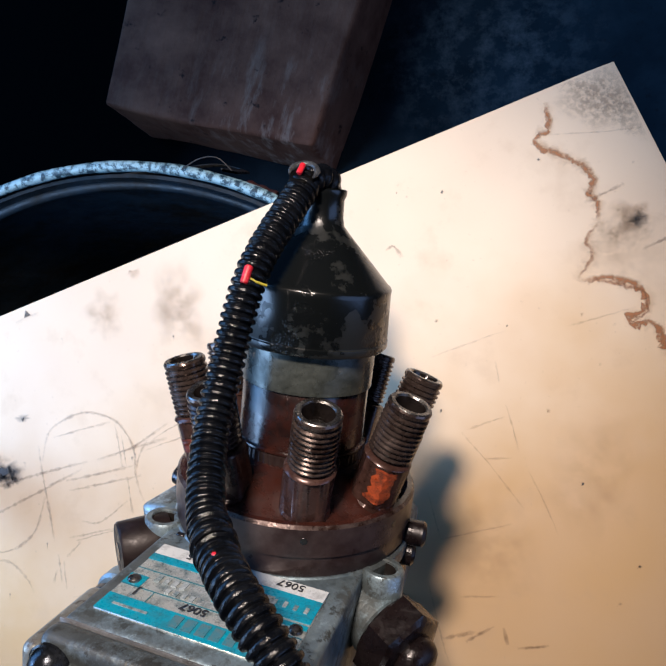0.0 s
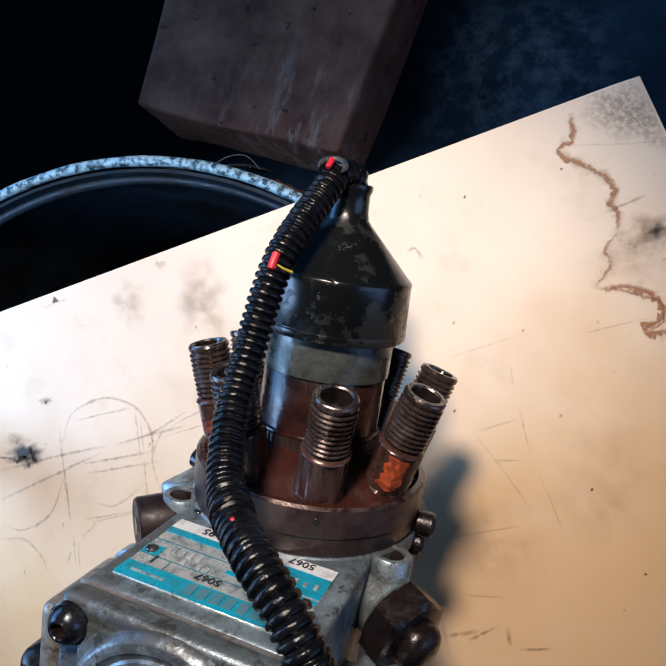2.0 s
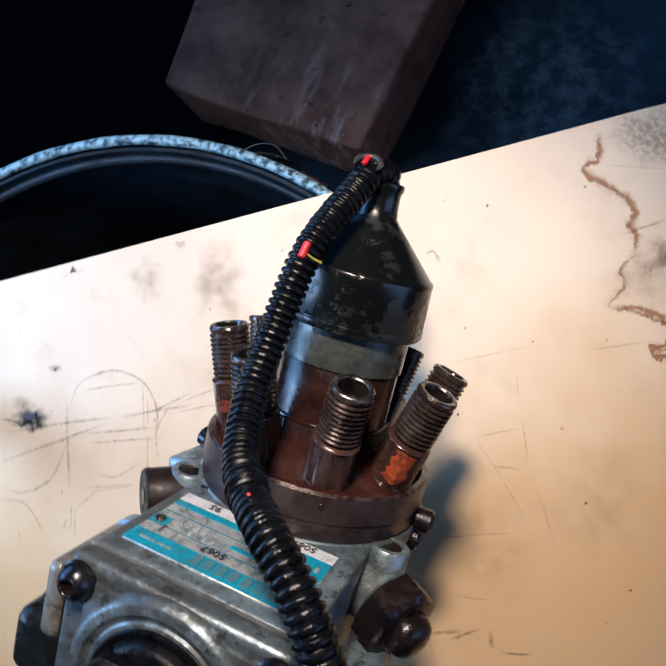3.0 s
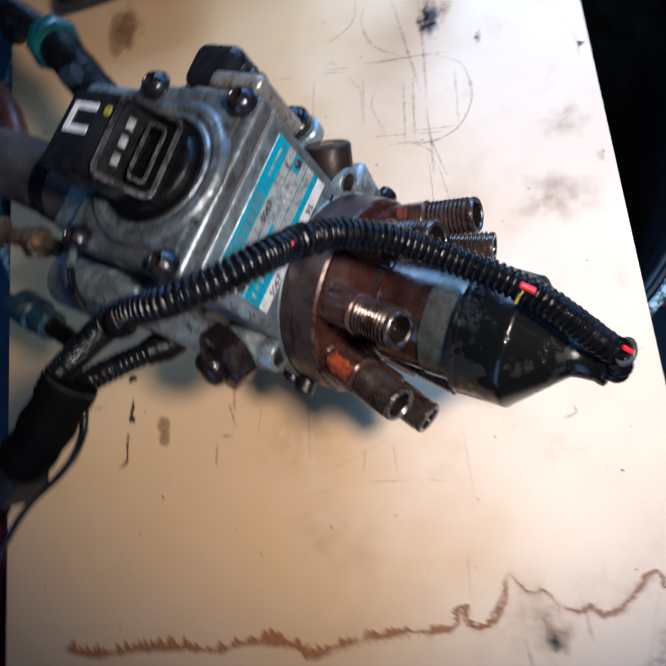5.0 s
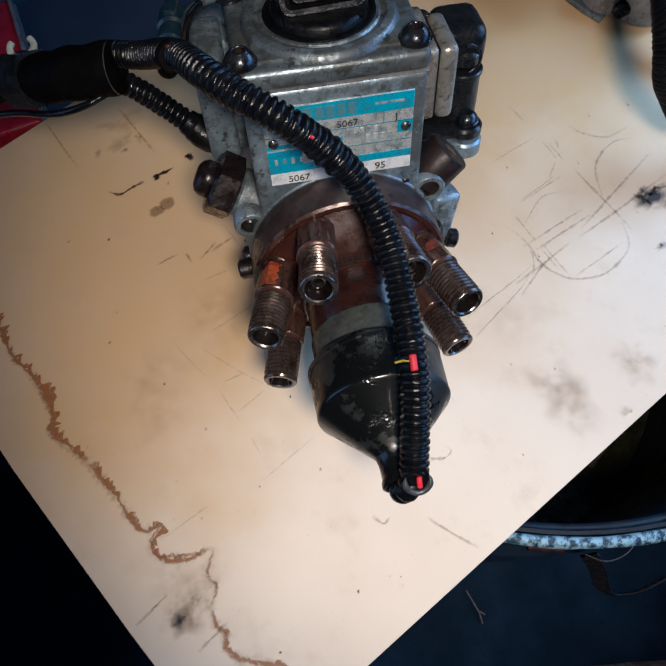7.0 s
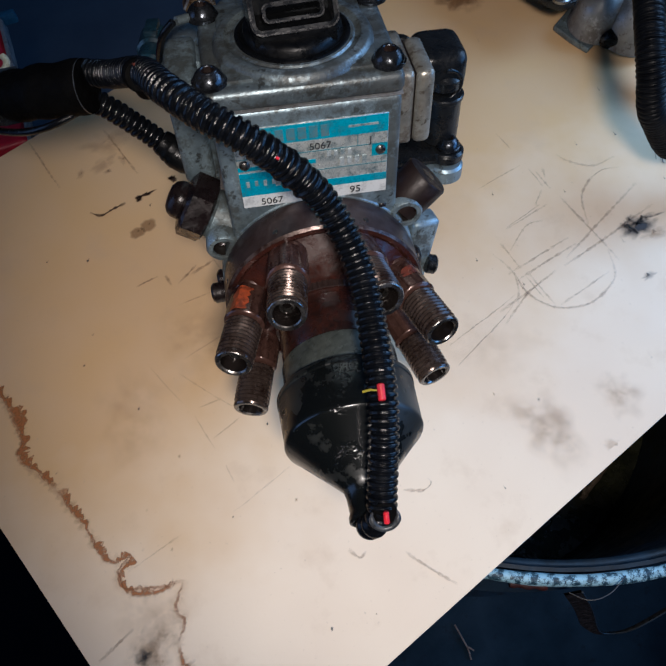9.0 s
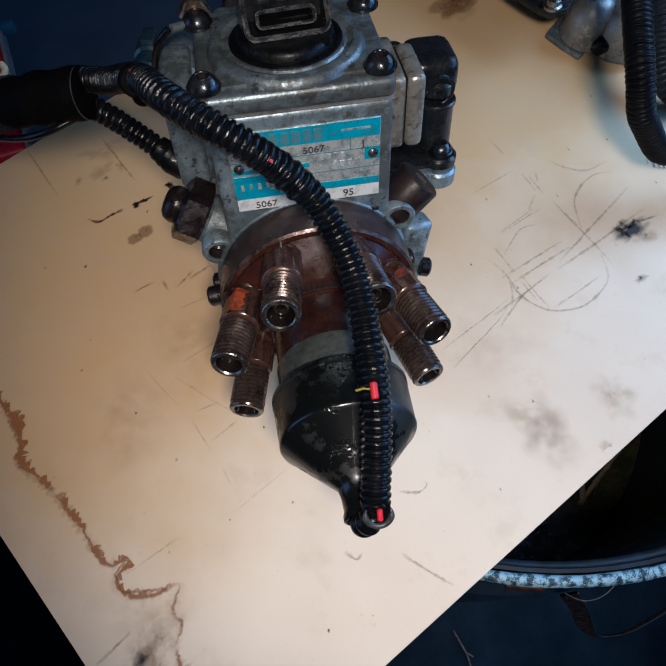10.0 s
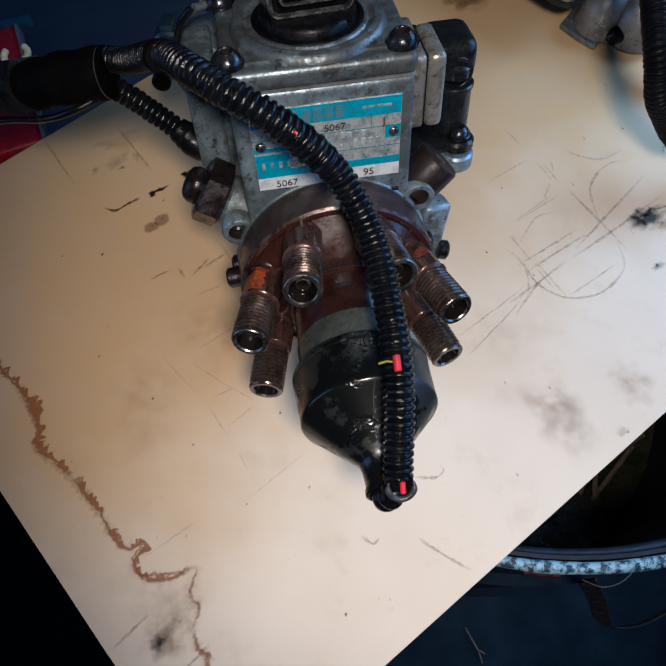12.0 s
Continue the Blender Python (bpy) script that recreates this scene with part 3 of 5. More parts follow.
    beside = [
        [(0.057, 0.014), (0.071, -0.001), (0.085, -0.018)], [(0.076, 0.027), (0.079, 0.018), (0.082, 0.007)], [(0.043, 0.047), (0.060, 0.054), (0.076, 0.060)],
        [(0.101, 0.062), (0.129, 0.071)], [(0.071, 0.046), (0.073, 0.036)], [(0.086, -0.001), (0.093, -0.014), (0.099, -0.028)], [(0.044, -0.053), (0.051, -0.078), (0.055, -0.089)], [(0.043, -0.014), (0.049, -0.034)], [(0.049, -0.034), (0.081, -0.024)],
        [(0.058, -0.058), (0.075, -0.056)], [(0.059, 0.015), (0.076, 0.022)], [(0.067, 0.003), (0.079, 0.004)], [(0.092, 0.147), (0.113, 0.147), (0.131, 0.148)],
    ]
    deep = [
        [(0.139, -0.193), (0.133, -0.174), (0.126, -0.153)], [(0.094, -0.188), (0.087, -0.168), (0.080, -0.148)],
        [(0.051, -0.077), (0.066, -0.072)], [(0.061, -0.077), (0.073, -0.069)], [(0.077, -0.069), (0.079, -0.077)], [(0.083, -0.077), (0.096, -0.074)],
        [(0.107, 0.116), (0.124, 0.124)], [(0.148, 0.104), (0.130, 0.095)], [(-0.006, 0.075), (-0.015, 0.078), (-0.020, 0.076), (-0.019, 0.073)],
        [(0.028, 0.093), (0.024, 0.098), (0.020, 0.096)], [(0.003, 0.102), (-0.005, 0.112), (-0.015, 0.123)],
    ]
    for lines, width, fade in ((figure, 0.00080, 0.64), (strokes, 0.00066, 0.54), (behind, 0.00045, 0.60), (beside, 0.00042, 0.40), (deep, 0.00075, 0.80)):
        for pts in lines:
            strip("scratch", pts, width, SCRATCH, 0.00035, jag=0.00012, fade=fade)
    smudges = [
        ("smudge", -0.1835, -0.0250, 0.0125, 0.0072, 15, SMUDGE, 1.15),
        ("smudge", -0.1880, -0.0285, 0.0125, 0.0026, 5, SMUDGE, 1.2),
        ("smudge", -0.1780, -0.0260, 0.0030, 0.0055, 25, SMUDGE, 1.5),
        ("smudge", -0.1900, -0.0180, 0.0090, 0.0050, 0, GREASE, 1.0),
        ("smudge", -0.1735, 0.0055, 0.005, 0.002, 10, SMUDGE, 0.6),
        ("smudge", -0.1804, -0.0300, 0.004, 0.0028, 60, SMUDGE, 1.0),
        ("grey_stain", -0.0835, 0.0644, 0.014, 0.019, 20, GREASE, 0.6),
        ("grey_stain", -0.0851, 0.0692, 0.016, 0.024, 0, GREASE, 0.6),
        ("grey_stain", -0.1276, 0.0633, 0.012, 0.014, 0, GREASE, 0.8),
    ]
    spots = [
        ("grime", 0.0850, -0.1634, 0.0024, 0.0042, 0, GREASE, 1.8),
        ("grime", 0.0954, -0.1576, 0.0032, 0.0018, 10, GREASE, 1.6),
        ("grime", 0.1109, -0.1607, 0.0020, 0.0042, -30, GREASE, 1.4),
        ("oil_drop", 0.0594, -0.1400, 0.0026, 0.0030, 20, DARKOIL, 1.6),
        ("oil_drop", 0.0775, -0.1343, 0.0065, 0.0013, 10, DARKOIL, 1.8),
        ("oil_drop", 0.0815, -0.1335, 0.0022, 0.0020, 0, DARKOIL, 1.8),
        ("oil_drop", 0.0815, -0.1316, 0.0022, 0.0013, 20, DARKOIL, 1.3),
        ("oil_drop", 0.0754, -0.1340, 0.0015, 0.0011, 0, DARKOIL, 1.3),
        ("oil_drop", 0.0606, -0.1412, 0.002, 0.0018, 0, DARKOIL, 1.2),
    ]
    grime = [
        ("corner_scuff", 0.1143, 0.1612, 0.024, 0.015, -20, SCUFF, 0.9),
        ("corner_scuff", 0.1220, 0.0913, 0.018, 0.014, 0, GREASE, 0.5),
        ("corner_spot", 0.1285, 0.1080, 0.0042, 0.004, 0, SMUDGE, 1.2),
        ("corner_spot", 0.1235, 0.1078, 0.012, 0.01, 0, GREASE, 1.2),
        ("grime", 0.1223, 0.1048, 0.016, 0.01, 30, GREASE, 1.0),
        ("grime", 0.0918, -0.1793, 0.016, 0.009, 0, GREASE, 0.8),
        ("grime", 0.0971, -0.1643, 0.01, 0.005, 20, GREASE, 1.1),
        ("grime", -0.1632, -0.2244, 0.02, 0.013, 40, GREASE, 1.2),
        ("grime", 0.1113, -0.0031, 0.02, 0.03, 0, GREASE, 0.35),
        ("grime", 0.0700, -0.0375, 0.02, 0.03, 0, GREASE, 0.35),
        ("grime", -0.0724, 0.0187, 0.03, 0.02, 0, GREASE, 0.25),
        ("edge_grime", -0.1139, 0.0875, 0.01, 0.005, -40, GREASE, 1.2),
        ("edge_grime", -0.1762, 0.0661, 0.012, 0.008, 20, SMUDGE, 0.5),
    ]
    for name, x, y, rx, ry, turn, mat, fade in smudges + spots + grime:
        patch(name, x, y, rx, ry, turn, mat, fade=fade)
    for x, y, rx, ry in ((0.0800, -0.1128, 0.0052, 0.0046), (0.0868, -0.1100, 0.0050, 0.0040)):
        patch("oil_spot", x, y, rx, ry, 20, TANOIL, fade=0.62, rough=0.15, core=0.72)
    patch("tan_stain", -0.1575, -0.2265, 0.019, 0.012, 15, TANOIL, fade=0.55, rough=0.22, core=0.78)
    patch("tan_stain", -0.1580, -0.2255, 0.013, 0.008, 20, STAIN, 0.00032, 0.30, 0.3, 0.6)
    strip("pen_mark", [(0.1118, -0.1302), (0.1062, -0.1263), (0.0980, -0.1285), (0.0905, -0.1304)], 0.00080, DARKOIL, 0.00038, jag=0.0001, fade=1.3)
    for k in range(5):
        x, y = -0.2150 - 0.0026 * k, -0.0600 + 0.0012 * (k % 3)
        strip("pen_mark", [(x, y), (x - 0.002, y - 0.004), (x - 0.005, y - 0.002), (x - 0.003, y + 0.003), (x - 0.006, y + 0.005)], 0.00040, SMUDGE, 0.00038, fade=1.8)
    rnd = random.Random(5)
    for _ in range(70):
        x, y = board_at(rnd.uniform(0.01, 0.5), rnd.uniform(0.01, 0.34))
        patch("speck", x, y, rnd.uniform(0.0004, 0.0011), rnd.uniform(0.0004, 0.0009), rnd.uniform(0, 180), SMUDGE if rnd.random() < 0.4 else GREASE, 0.0004, rnd.uniform(0.7, 1.5))


make_marks()

# ---- the drum under the board ----
def make_drum():
    cx, cy, r, top = -0.144, -0.086, 0.236, -0.0175
    root = tagged(empty("drum", pose(cx, cy, FLOOR)), "open dark blue steel drum with chipped pale rim", "drum")
    h = top - FLOOR
    wall = [(0.0, r - 0.004), (h * 0.33, r - 0.004), (h * 0.345, r + 0.003), (h * 0.36, r - 0.004), (h * 0.72, r - 0.004), (h * 0.735, r + 0.003), (h * 0.75, r - 0.004), (h - 0.006, r - 0.004),
            (h - 0.006, r - 0.006), (0.012, r - 0.006)]
    up = pose(0, 0, 0, 90, 0, 0)
    part("shell", lathe(wall, 96, up), DRUMM, root)
    ring = [Vector((r * math.cos(a), r * math.sin(a), h - 0.0045)) for a in (2 * math.pi * k / 160 for k in range(161))]
    part("rim", tube(ring, lambda i: 0.0031 + 0.0002 * math.sin(i * 1.3), 12, cap=False), RIMM, root, "rolled rim with chipped pale blue paint")
    inner = [Vector(((r - 0.007) * math.cos(a), (r - 0.007) * math.sin(a), h - 0.016)) for a in (2 * math.pi * k / 128 for k in range(129))]
    part("inner_bead", tube(inner, 0.0035, 10, cap=False), DRUMM, root)
    part("sludge", lathe([(0.02, r - 0.0065), (0.060, r - 0.0065), (0.064, 0.1), (0.066, 0.02)], 64, up), SLUDGE, root, "dark oily waste in the drum")
    # bail handle hanging outside the shell
    to = lambda p: Vector(p) - Vector((cx, cy, FLOOR))
    bail = spline([to(p) for p in ((-0.074, 0.1450, -0.020), (-0.088, 0.1575, -0.060), (-0.107, 0.1765, -0.122), (-0.117, 0.1815, -0.130), (-0.131, 0.1825, -0.125), (-0.160, 0.1770, -0.116), (-0.190, 0.1720, -0.106), (-0.215, 0.1600, -0.092), (-0.225, 0.1430, -0.085))], 0.003)
    strap = bmesh.new()
    wide, rows = Vector((0.93, -0.12, -0.35)).normalized(), []
    for i, p in enumerate(bail):
        b = 0.0085 if i < 28 else max(0.003, 0.0085 - (i - 28) * 0.0004)
        rows.append([strap.verts.new(p + q) for q in (Vector((0, 0, 0)), wide * b, wide * b + Vector((0, -0.0012, -0.0008)), Vector((0, -0.0012, -0.0008)))])
    for a, b in zip(rows, rows[1:]):
        for k in range(4):
            strap.faces.new((a[k], a[(k + 1) % 4], b[(k + 1) % 4], b[k]))
    handle = part("bail", strap, BOOT, root, "dark flat steel bail handle")
    part("worn_edge", tube(bail, 0.0005, 8), DRUMM, handle, "bare worn edge")
    wire = spline([to(p) for p in ((-0.096, 0.1445, -0.0165), (-0.084, 0.1490, -0.0135), (-0.073, 0.1485, -0.0125), (-0.066, 0.1420, -0.0180))], 0.002)
    part("loose_wire", tube(wire, 0.00028, 6), HOSE, root, "thin grey wire hooked on the rim")
    part("bail_lug", tube(spline([to((-0.0600, 0.1370, -0.0235)), to((-0.0510, 0.1335, -0.0240)), to((-0.0420, 0.1295, -0.0240))], 0.002), lambda i: 0.0024 + 0.0004 * math.sin(i * 1.7), 12), HEXRED, root, "rusty red-brown lug under the rim")
    return root


make_drum()

# ---- dry straw in the drum ----
def make_straw():
    root = tagged(empty("straw", pose(-0.255, 0.070, FLOOR + 0.066)), "few dry straw stalks lying on the drum's waste", "straw")
    rnd = random.Random(3)
    for k in range(4):
        a, n = radians(rnd.uniform(15, 75)), rnd.uniform(0.05, 0.11)
        c = Vector((rnd.uniform(-0.025, 0.025), rnd.uniform(-0.02, 0.02), 0.003 + 0.002 * k))
        d = Vector((math.cos(a), math.sin(a), rnd.uniform(-0.02, 0.10))) * n / 2
        bow = Vector((0, 0, rnd.uniform(0, 0.010)))
        part("stalk", tube(spline([c - d, c + bow, c + d], 0.006), lambda i: 0.0026 + 0.0008 * (i % 4 == 0), 8), STRAW, root)


make_straw()

# ---- a twig on the floor ----
def make_twig():
    root = tagged(empty("twig", pose(-0.072, 0.187, FLOOR) @ Matrix.Scale(0.65, 4)), "small pale forked twig on the dark floor", "twig")
    part("stem", tube(spline([Vector((0.004, -0.030, 0.004)), Vector((0.000, -0.008, 0.005)), Vector((-0.003, 0.010, 0.004)), Vector((-0.002, 0.028, 0.003))], 0.003), 0.0013, 8), TWIG, root)
    part("fork", tube(spline([Vector((-0.003, 0.006, 0.005)), Vector((-0.012, 0.016, 0.006))], 0.003), 0.0013, 8), TWIG, root)


make_twig()

# ---- the timber block ----
def make_block():
    a, b = Vector((-0.377, 0.331)), Vector((-0.126, 0.268))
    u = (b - a).normalized()
    v = Vector((-u.y, u.x))
    bm = box(0, (b - a).length, 0, 0.62, 0, 0.10, 0.007, 3)
    bmesh.ops.subdivide_edges(bm, edges=[e for e in bm.edges if e.calc_length() > 0.05], cuts=7, use_grid_fill=True)
    for p in bm.verts:
        p.co.x += p.co.y * (0.145 * p.co.x / 0.26 - 0.085)
        p.co += noise.noise_vector(p.co * 14) * 0.0035 + noise.noise_vector(p.co * 55) * 0.0012
    ob = link("timber_block", bm, WOOD)
    ob.matrix_world = Matrix(((u.x, v.x, 0, a.x), (u.y, v.y, 0, a.y), (0, 0, 1, FLOOR + 0.001), (0, 0, 0, 1)))
    tagged(ob, "heavy dark worn timber block lying on the floor", "timber")


make_block()

# ---- the injection pump ----
AX, AY = Vector((0.98864, -0.14786, 0.02685)), Vector((0.13709, 0.96054, 0.24202)).normalized()
AX = (AX - AY * AX.dot(AY)).normalized()
AZ = AX.cross(AY)
O = Vector((0.00888, 0.00342, 0.08899))
PUMP = Matrix((( AX.x, AY.x, AZ.x, O.x), (AX.y, AY.y, AZ.y, O.y), (AX.z, AY.z, AZ.z, O.z), (0, 0, 0, 1)))


def cyl(a, b, r, seg=32, chamfer=0.0006, squash=None):
    d = (Vector(b) - Vector(a)).length
    return lathe([(0, r - chamfer), (chamfer, r), (d - chamfer, r), (d, r - chamfer)], seg, along(a, b), squash)


def make_fitting(pump, angle, painted=0):
    a = radians(angle)
    out = Vector((math.cos(a), 0, math.sin(a)))
    base, mouth = out * 0.0288 + Vector((0, 0.0025, 0)), out * 0.0394 + Vector((0, 0.0384, 0))
    n = (mouth - base).length
    m = along(base, mouth) @ pose(0, 0, 0, 0, angle, 0)
    body = [(-0.004, 0.0068), (0.0005, 0.0068), (0.0012, 0.0076), (0.0036, 0.0076), (0.0042, 0.0077), (n * 0.48, 0.0077), (n * 0.49, 0.0075), (n * 0.505, 0.0071), (n * 0.52, 0.0060)]
    flats = lambda q, y: min(1.0, 0.885 / max(0.001, abs(math.cos(((q + math.pi / 6) % (math.pi / 3)) - math.pi / 6)))) if 0.0038 < y < n * 0.485 else 1.0
    f = part("delivery_fitting", lathe(body, 48, m, flats), FIT, pump, "oily brown steel delivery fitting with a threaded end")
    prof, y = [(n * 0.525, 0.0055)], n * 0.535
    while y < n - 0.0036:
        prof += [(y, 0.0061), (y + 0.0005, 0.0068), (y + 0.0009, 0.0068), (y + 0.0014, 0.0061)]
        y += 0.00165
    prof += [(y + 0.0002, 0.0061), (y + 0.0006, 0.0066), (n - 0.0009, 0.0067), (n - 0.0003, 0.0064)]
    part("thread", lathe(prof, 28, m, ends=(True, False)), THREAD, f, "worn bare thread", angle=25)
    part("rim", lathe([(n - 0.0003, 0.0064), (n, 0.0061), (n, 0.0050), (n - 0.0005, 0.0046)], 28, m, ends=(False, False)), RIMSTEEL, f, "bare worn rim")
    # near-black glossy cone inside the rim
    part("bore_cone", lathe([(n - 0.0005, 0.0046), (n - 0.0030, 0.0039), (n - 0.0062, 0.0026), (n - 0.0064, 0.0018), (n - 0.0110, 0.0016)], 28, m, ends=(False, False)), MOUTH, f, "dark glossy conical seat")
    part("seat_ring", lathe([(n - 0.0056, 0.0029), (n - 0.0044, 0.0025), (n - 0.0042, 0.0019), (n - 0.0060, 0.0015)], 20, m, ends=(False, False)), RIMSTEEL, f, "bright seat ring")
    part("bore", lathe([(n - 0.0125, 0.0017), (n - 0.0105, 0.0017)], 16, m), DARK, f)
    if painted:
        way, lo, hi = painted
        q = m.to_3x3().inverted() @ Vector(way)
        w = math.atan2(q.z, q.x)
        bm = bmesh.new()
        rnd = random.Random(int(angle * 10))
        skin = lambda t: 0.0077 * flats(t, 0.01) + 0.00018
        rows = []
        for j in range(19):
            yy = n * (lo + (hi - lo) * j / 18)
            edge = [0.30 * noise.noise((j * 0.30, angle, side)) + 0.05 * rnd.uniform(-1, 1) + (0.35 * side if j in (0, 18) else 0) for side in (1, -1)]
            rows.append([bm.verts.new(m @ Vector((skin(t) * math.cos(t), yy, skin(t) * math.sin(t)))) for t in
                         (w + (-0.50 + edge[0]) + (1.0 + edge[1] - edge[0]) * k / 6 for k in range(7))])
        for p, q in zip(rows, rows[1:]):
            for k in range(6):
                bm.faces.new((p[k], p[k + 1], q[k + 1], q[k]))
        part("paint_mark", bm, ORANGE if angle < 90 else FLAKE, f, "flaking orange paint mark")
    return f


def make_pump():
    pump = tagged(empty("injection_pump", PUMP), "oily injection pump with aluminium housing and brown steel head", "fuel pump")
    # hydraulic head
    head = part("head_ring", lathe([(-0.012, 0.0378), (-0.0105, 0.0384), (-0.0055, 0.0384), (-0.0052, 0.0390), (0.0034, 0.0390)], 96, ends=(True, False)), BAND, pump, "satin brown steel head flange")
    part("head_edge", lathe([(0.0034, 0.0390), (0.0043, 0.0381)], 96, ends=(False, False)), EDGEWEAR, head, "rubbed bare edge")
    part("head_cone", lathe([(0.0043, 0.0381), (0.0046, 0.0366), (0.0035, 0.0350), (0.012, 0.0225), (0.0135, 0.0205)], 96, ends=(False, True)), RUST, head, "oily reddish-brown sloping face")
    for turn in (20, 65.5, 115, 160, 205, 250, 295, 335):
        o = Vector((math.cos(radians(turn)), 0, math.sin(radians(turn))))
        part("pin_hole", cyl(o * 0.0380, o * 0.03915, 0.0011, 14, 0.0001), DARK, head)
    hub = part("head_hub", lathe([(0.010, 0.0205), (0.0112, 0.0214), (0.0118, 0.0214), (0.0120, 0.0205), (0.0164, 0.0205), (0.0166, 0.0213), (0.0172, 0.0212), (0.0174, 0.0202), (0.0360, 0.0202), (0.0365, 0.0199)], 64), RUST, pump, "oily brown steel hub")
    part("knurl", lathe([(0.0121, 0.0205), (0.0124, 0.0211), (0.0160, 0.0211), (0.0163, 0.0205)], 216, None, lambda a, y: 1 + (0.010 if round(a / (2 * math.pi) * 216) % 3 == 0 else -0.004), ends=(False, False)), BAND, hub, "finely knurled band", angle=15)
    part("solenoid_sleeve", lathe([(0.0355, 0.0203), (0.0360, 0.0210), (0.0500, 0.0210), (0.0505, 0.0200)], 64), OLIVE, pump, "oily grey steel sleeve")
    cap = part("solenoid_cap", lathe([(0.0486, 0.0212), (0.0484, 0.0238), (0.0492, 0.0244), (0.0508, 0.0244), (0.0511, 0.0240), (0.0515, 0.0240), (0.0518, 0.0242), (0.0655, 0.0237), (0.0668, 0.0238), (0.0675, 0.0234), (0.0681, 0.0226), (0.0800, 0.0112), (0.0832, 0.0082), (0.0846, 0.0070), (0.0870, 0.0064),
        (0.0925, 0.0062), (0.0938, 0.0068), (0.0952, 0.0068), (0.0956, 0.0060), (0.0950, 0.0048)], 72), RUBBER, pump, "oily black rubber cap with a conical end")
    # the eight delivery fittings
    marks = {20: ((0.32, 0, 0.95), 0.16, 0.47), 159: ((-0.25, 0, 1.0), 0.22, 0.34)}
    for ang in (20, 65, 113, 159, 201, 246, 291, 333):
        make_fitting(pump, ang, marks.get(ang, 0))
    # housing
    housing = part("housing", joined(box(-0.0305, 0.0315, -0.070, -0.0122, -0.030, 0.0762, 0.0022, 3), lathe([(-0.078, 0.034), (-0.074, 0.037), (-0.020, 0.037), (-0.0165, 0.0392), (-0.0125, 0.0392), (-0.0118, 0.0384)], 72),
        lathe([(-0.118, 0.020), (-0.116, 0.022), (-0.096, 0.024), (-0.094, 0.030), (-0.078, 0.033)], 48)), ALU, pump, "oily cast aluminium pump housing")
    flange = [(0.062 * math.cos(radians(a)) * q, 0.062 * math.sin(radians(a)) * q) for a, q in ((-90, 1.12), (-60, 1.02), (-30, 0.80), (0, 0.66), (30, 0.74), (45, 0.8), (80, 0.62), (100, 0.62), (135, 0.8), (150, 0.74), (180, 0.66), (210, 0.80), (240, 1.02))]
    part("mounting_flange", moved(slab(flange, 0.076, 0.088, 0.0015), pose(0, 0, 0, 90, 0, 0)), ALU, pump)
    part("advance_cylinder", joined(cyl((-0.033, -0.046, -0.050), (0.033, -0.046, -0.050), 0.0215, 40, 0.002), box(-0.024, 0.024, -0.066, -0.026, -0.05, -0.025, 0.003)), ALU, pump, "cast advance cylinder under the housing")
    # screw ears of the housing beside the head
    for x, z in ((0.0362, 0.0188), (-0.0345, 0.0240)):
        ear = part("screw_ear", joined(lathe([(-0.0245, 0.0060), (-0.0240, 0.0066), (-0.0124, 0.0066), (-0.0114, 0.0058), (-0.0114, 0.0043), (-0.0122, 0.0039), (-0.0200, 0.0038)], 32, pose(x, 0, z)), box(min(x, x * 0.7), max(x, x * 0.7) - (0.005 if x > 0 else 0.0), -0.024, -0.0195, z - 0.0058, z + 0.0058, 0.001)), ALU, pump)
        part("bore", lathe([(-0.0119, 0.00405), (-0.0128, 0.00375), (-0.0200, 0.0036)], 24, pose(x, 0, z), ends=(False, False)), DARK, ear)
        part("screw_head", lathe([(-0.0200, 0.0034), (-0.0172, 0.0035), (-0.0168, 0.0030), (-0.0180, 0.0018)], 24, pose(x, 0, z)), HEXMAT, ear)
    # hexagon plug and banjo end on the +x side
    way = Vector((0.85, -0.21, 0.48)).normalized()
    foot = Vector((0.0358, -0.0270, 0.0212))
    out = along(foot, foot + way)
    plug = part("hex_plug", cyl(foot - way * 0.006, foot + way * 0.0048, 0.0100, 36, 0.0012), ALU, pump)
    part("hex_head", lathe([(0.0046, 0.0112), (0.0050, 0.0126), (0.0058, 0.0133), (0.0138, 0.0133), (0.0150, 0.0122), (0.0156, 0.0096), (0.0157, 0.005)], 48, out, lambda a, y: hexed(a, y) if 0.0055 < y < 0.0145 else 0.90), HEXMAT, plug, "dark brown hexagon head", angle=20)
    part("dome_nut", lathe([(0.0152, 0.0070), (0.0160, 0.0075), (0.0182, 0.0073), (0.0202, 0.0062), (0.0214, 0.0042), (0.0217, 0.0018)], 32, out), HEXMAT, plug)
    # pressure plug on the -x side
    side = part("pressure_plug", lathe([(0, 0.0090), (0.002, 0.0092), (0.0152, 0.0092), (0.0160, 0.0086), (0.0161, 0.004)], 40, along((-0.0338, -0.0205, 0.0218), (-0.0455, -0.0222, 0.0338))), PLUG, pump, "dark brown round plug")
    part("plug_socket", lathe([(0.0158, 0.0034), (0.01625, 0.0032)], 6, along((-0.0338, -0.0205, 0.0218), (-0.0455, -0.0222, 0.0338))), DARK, side)
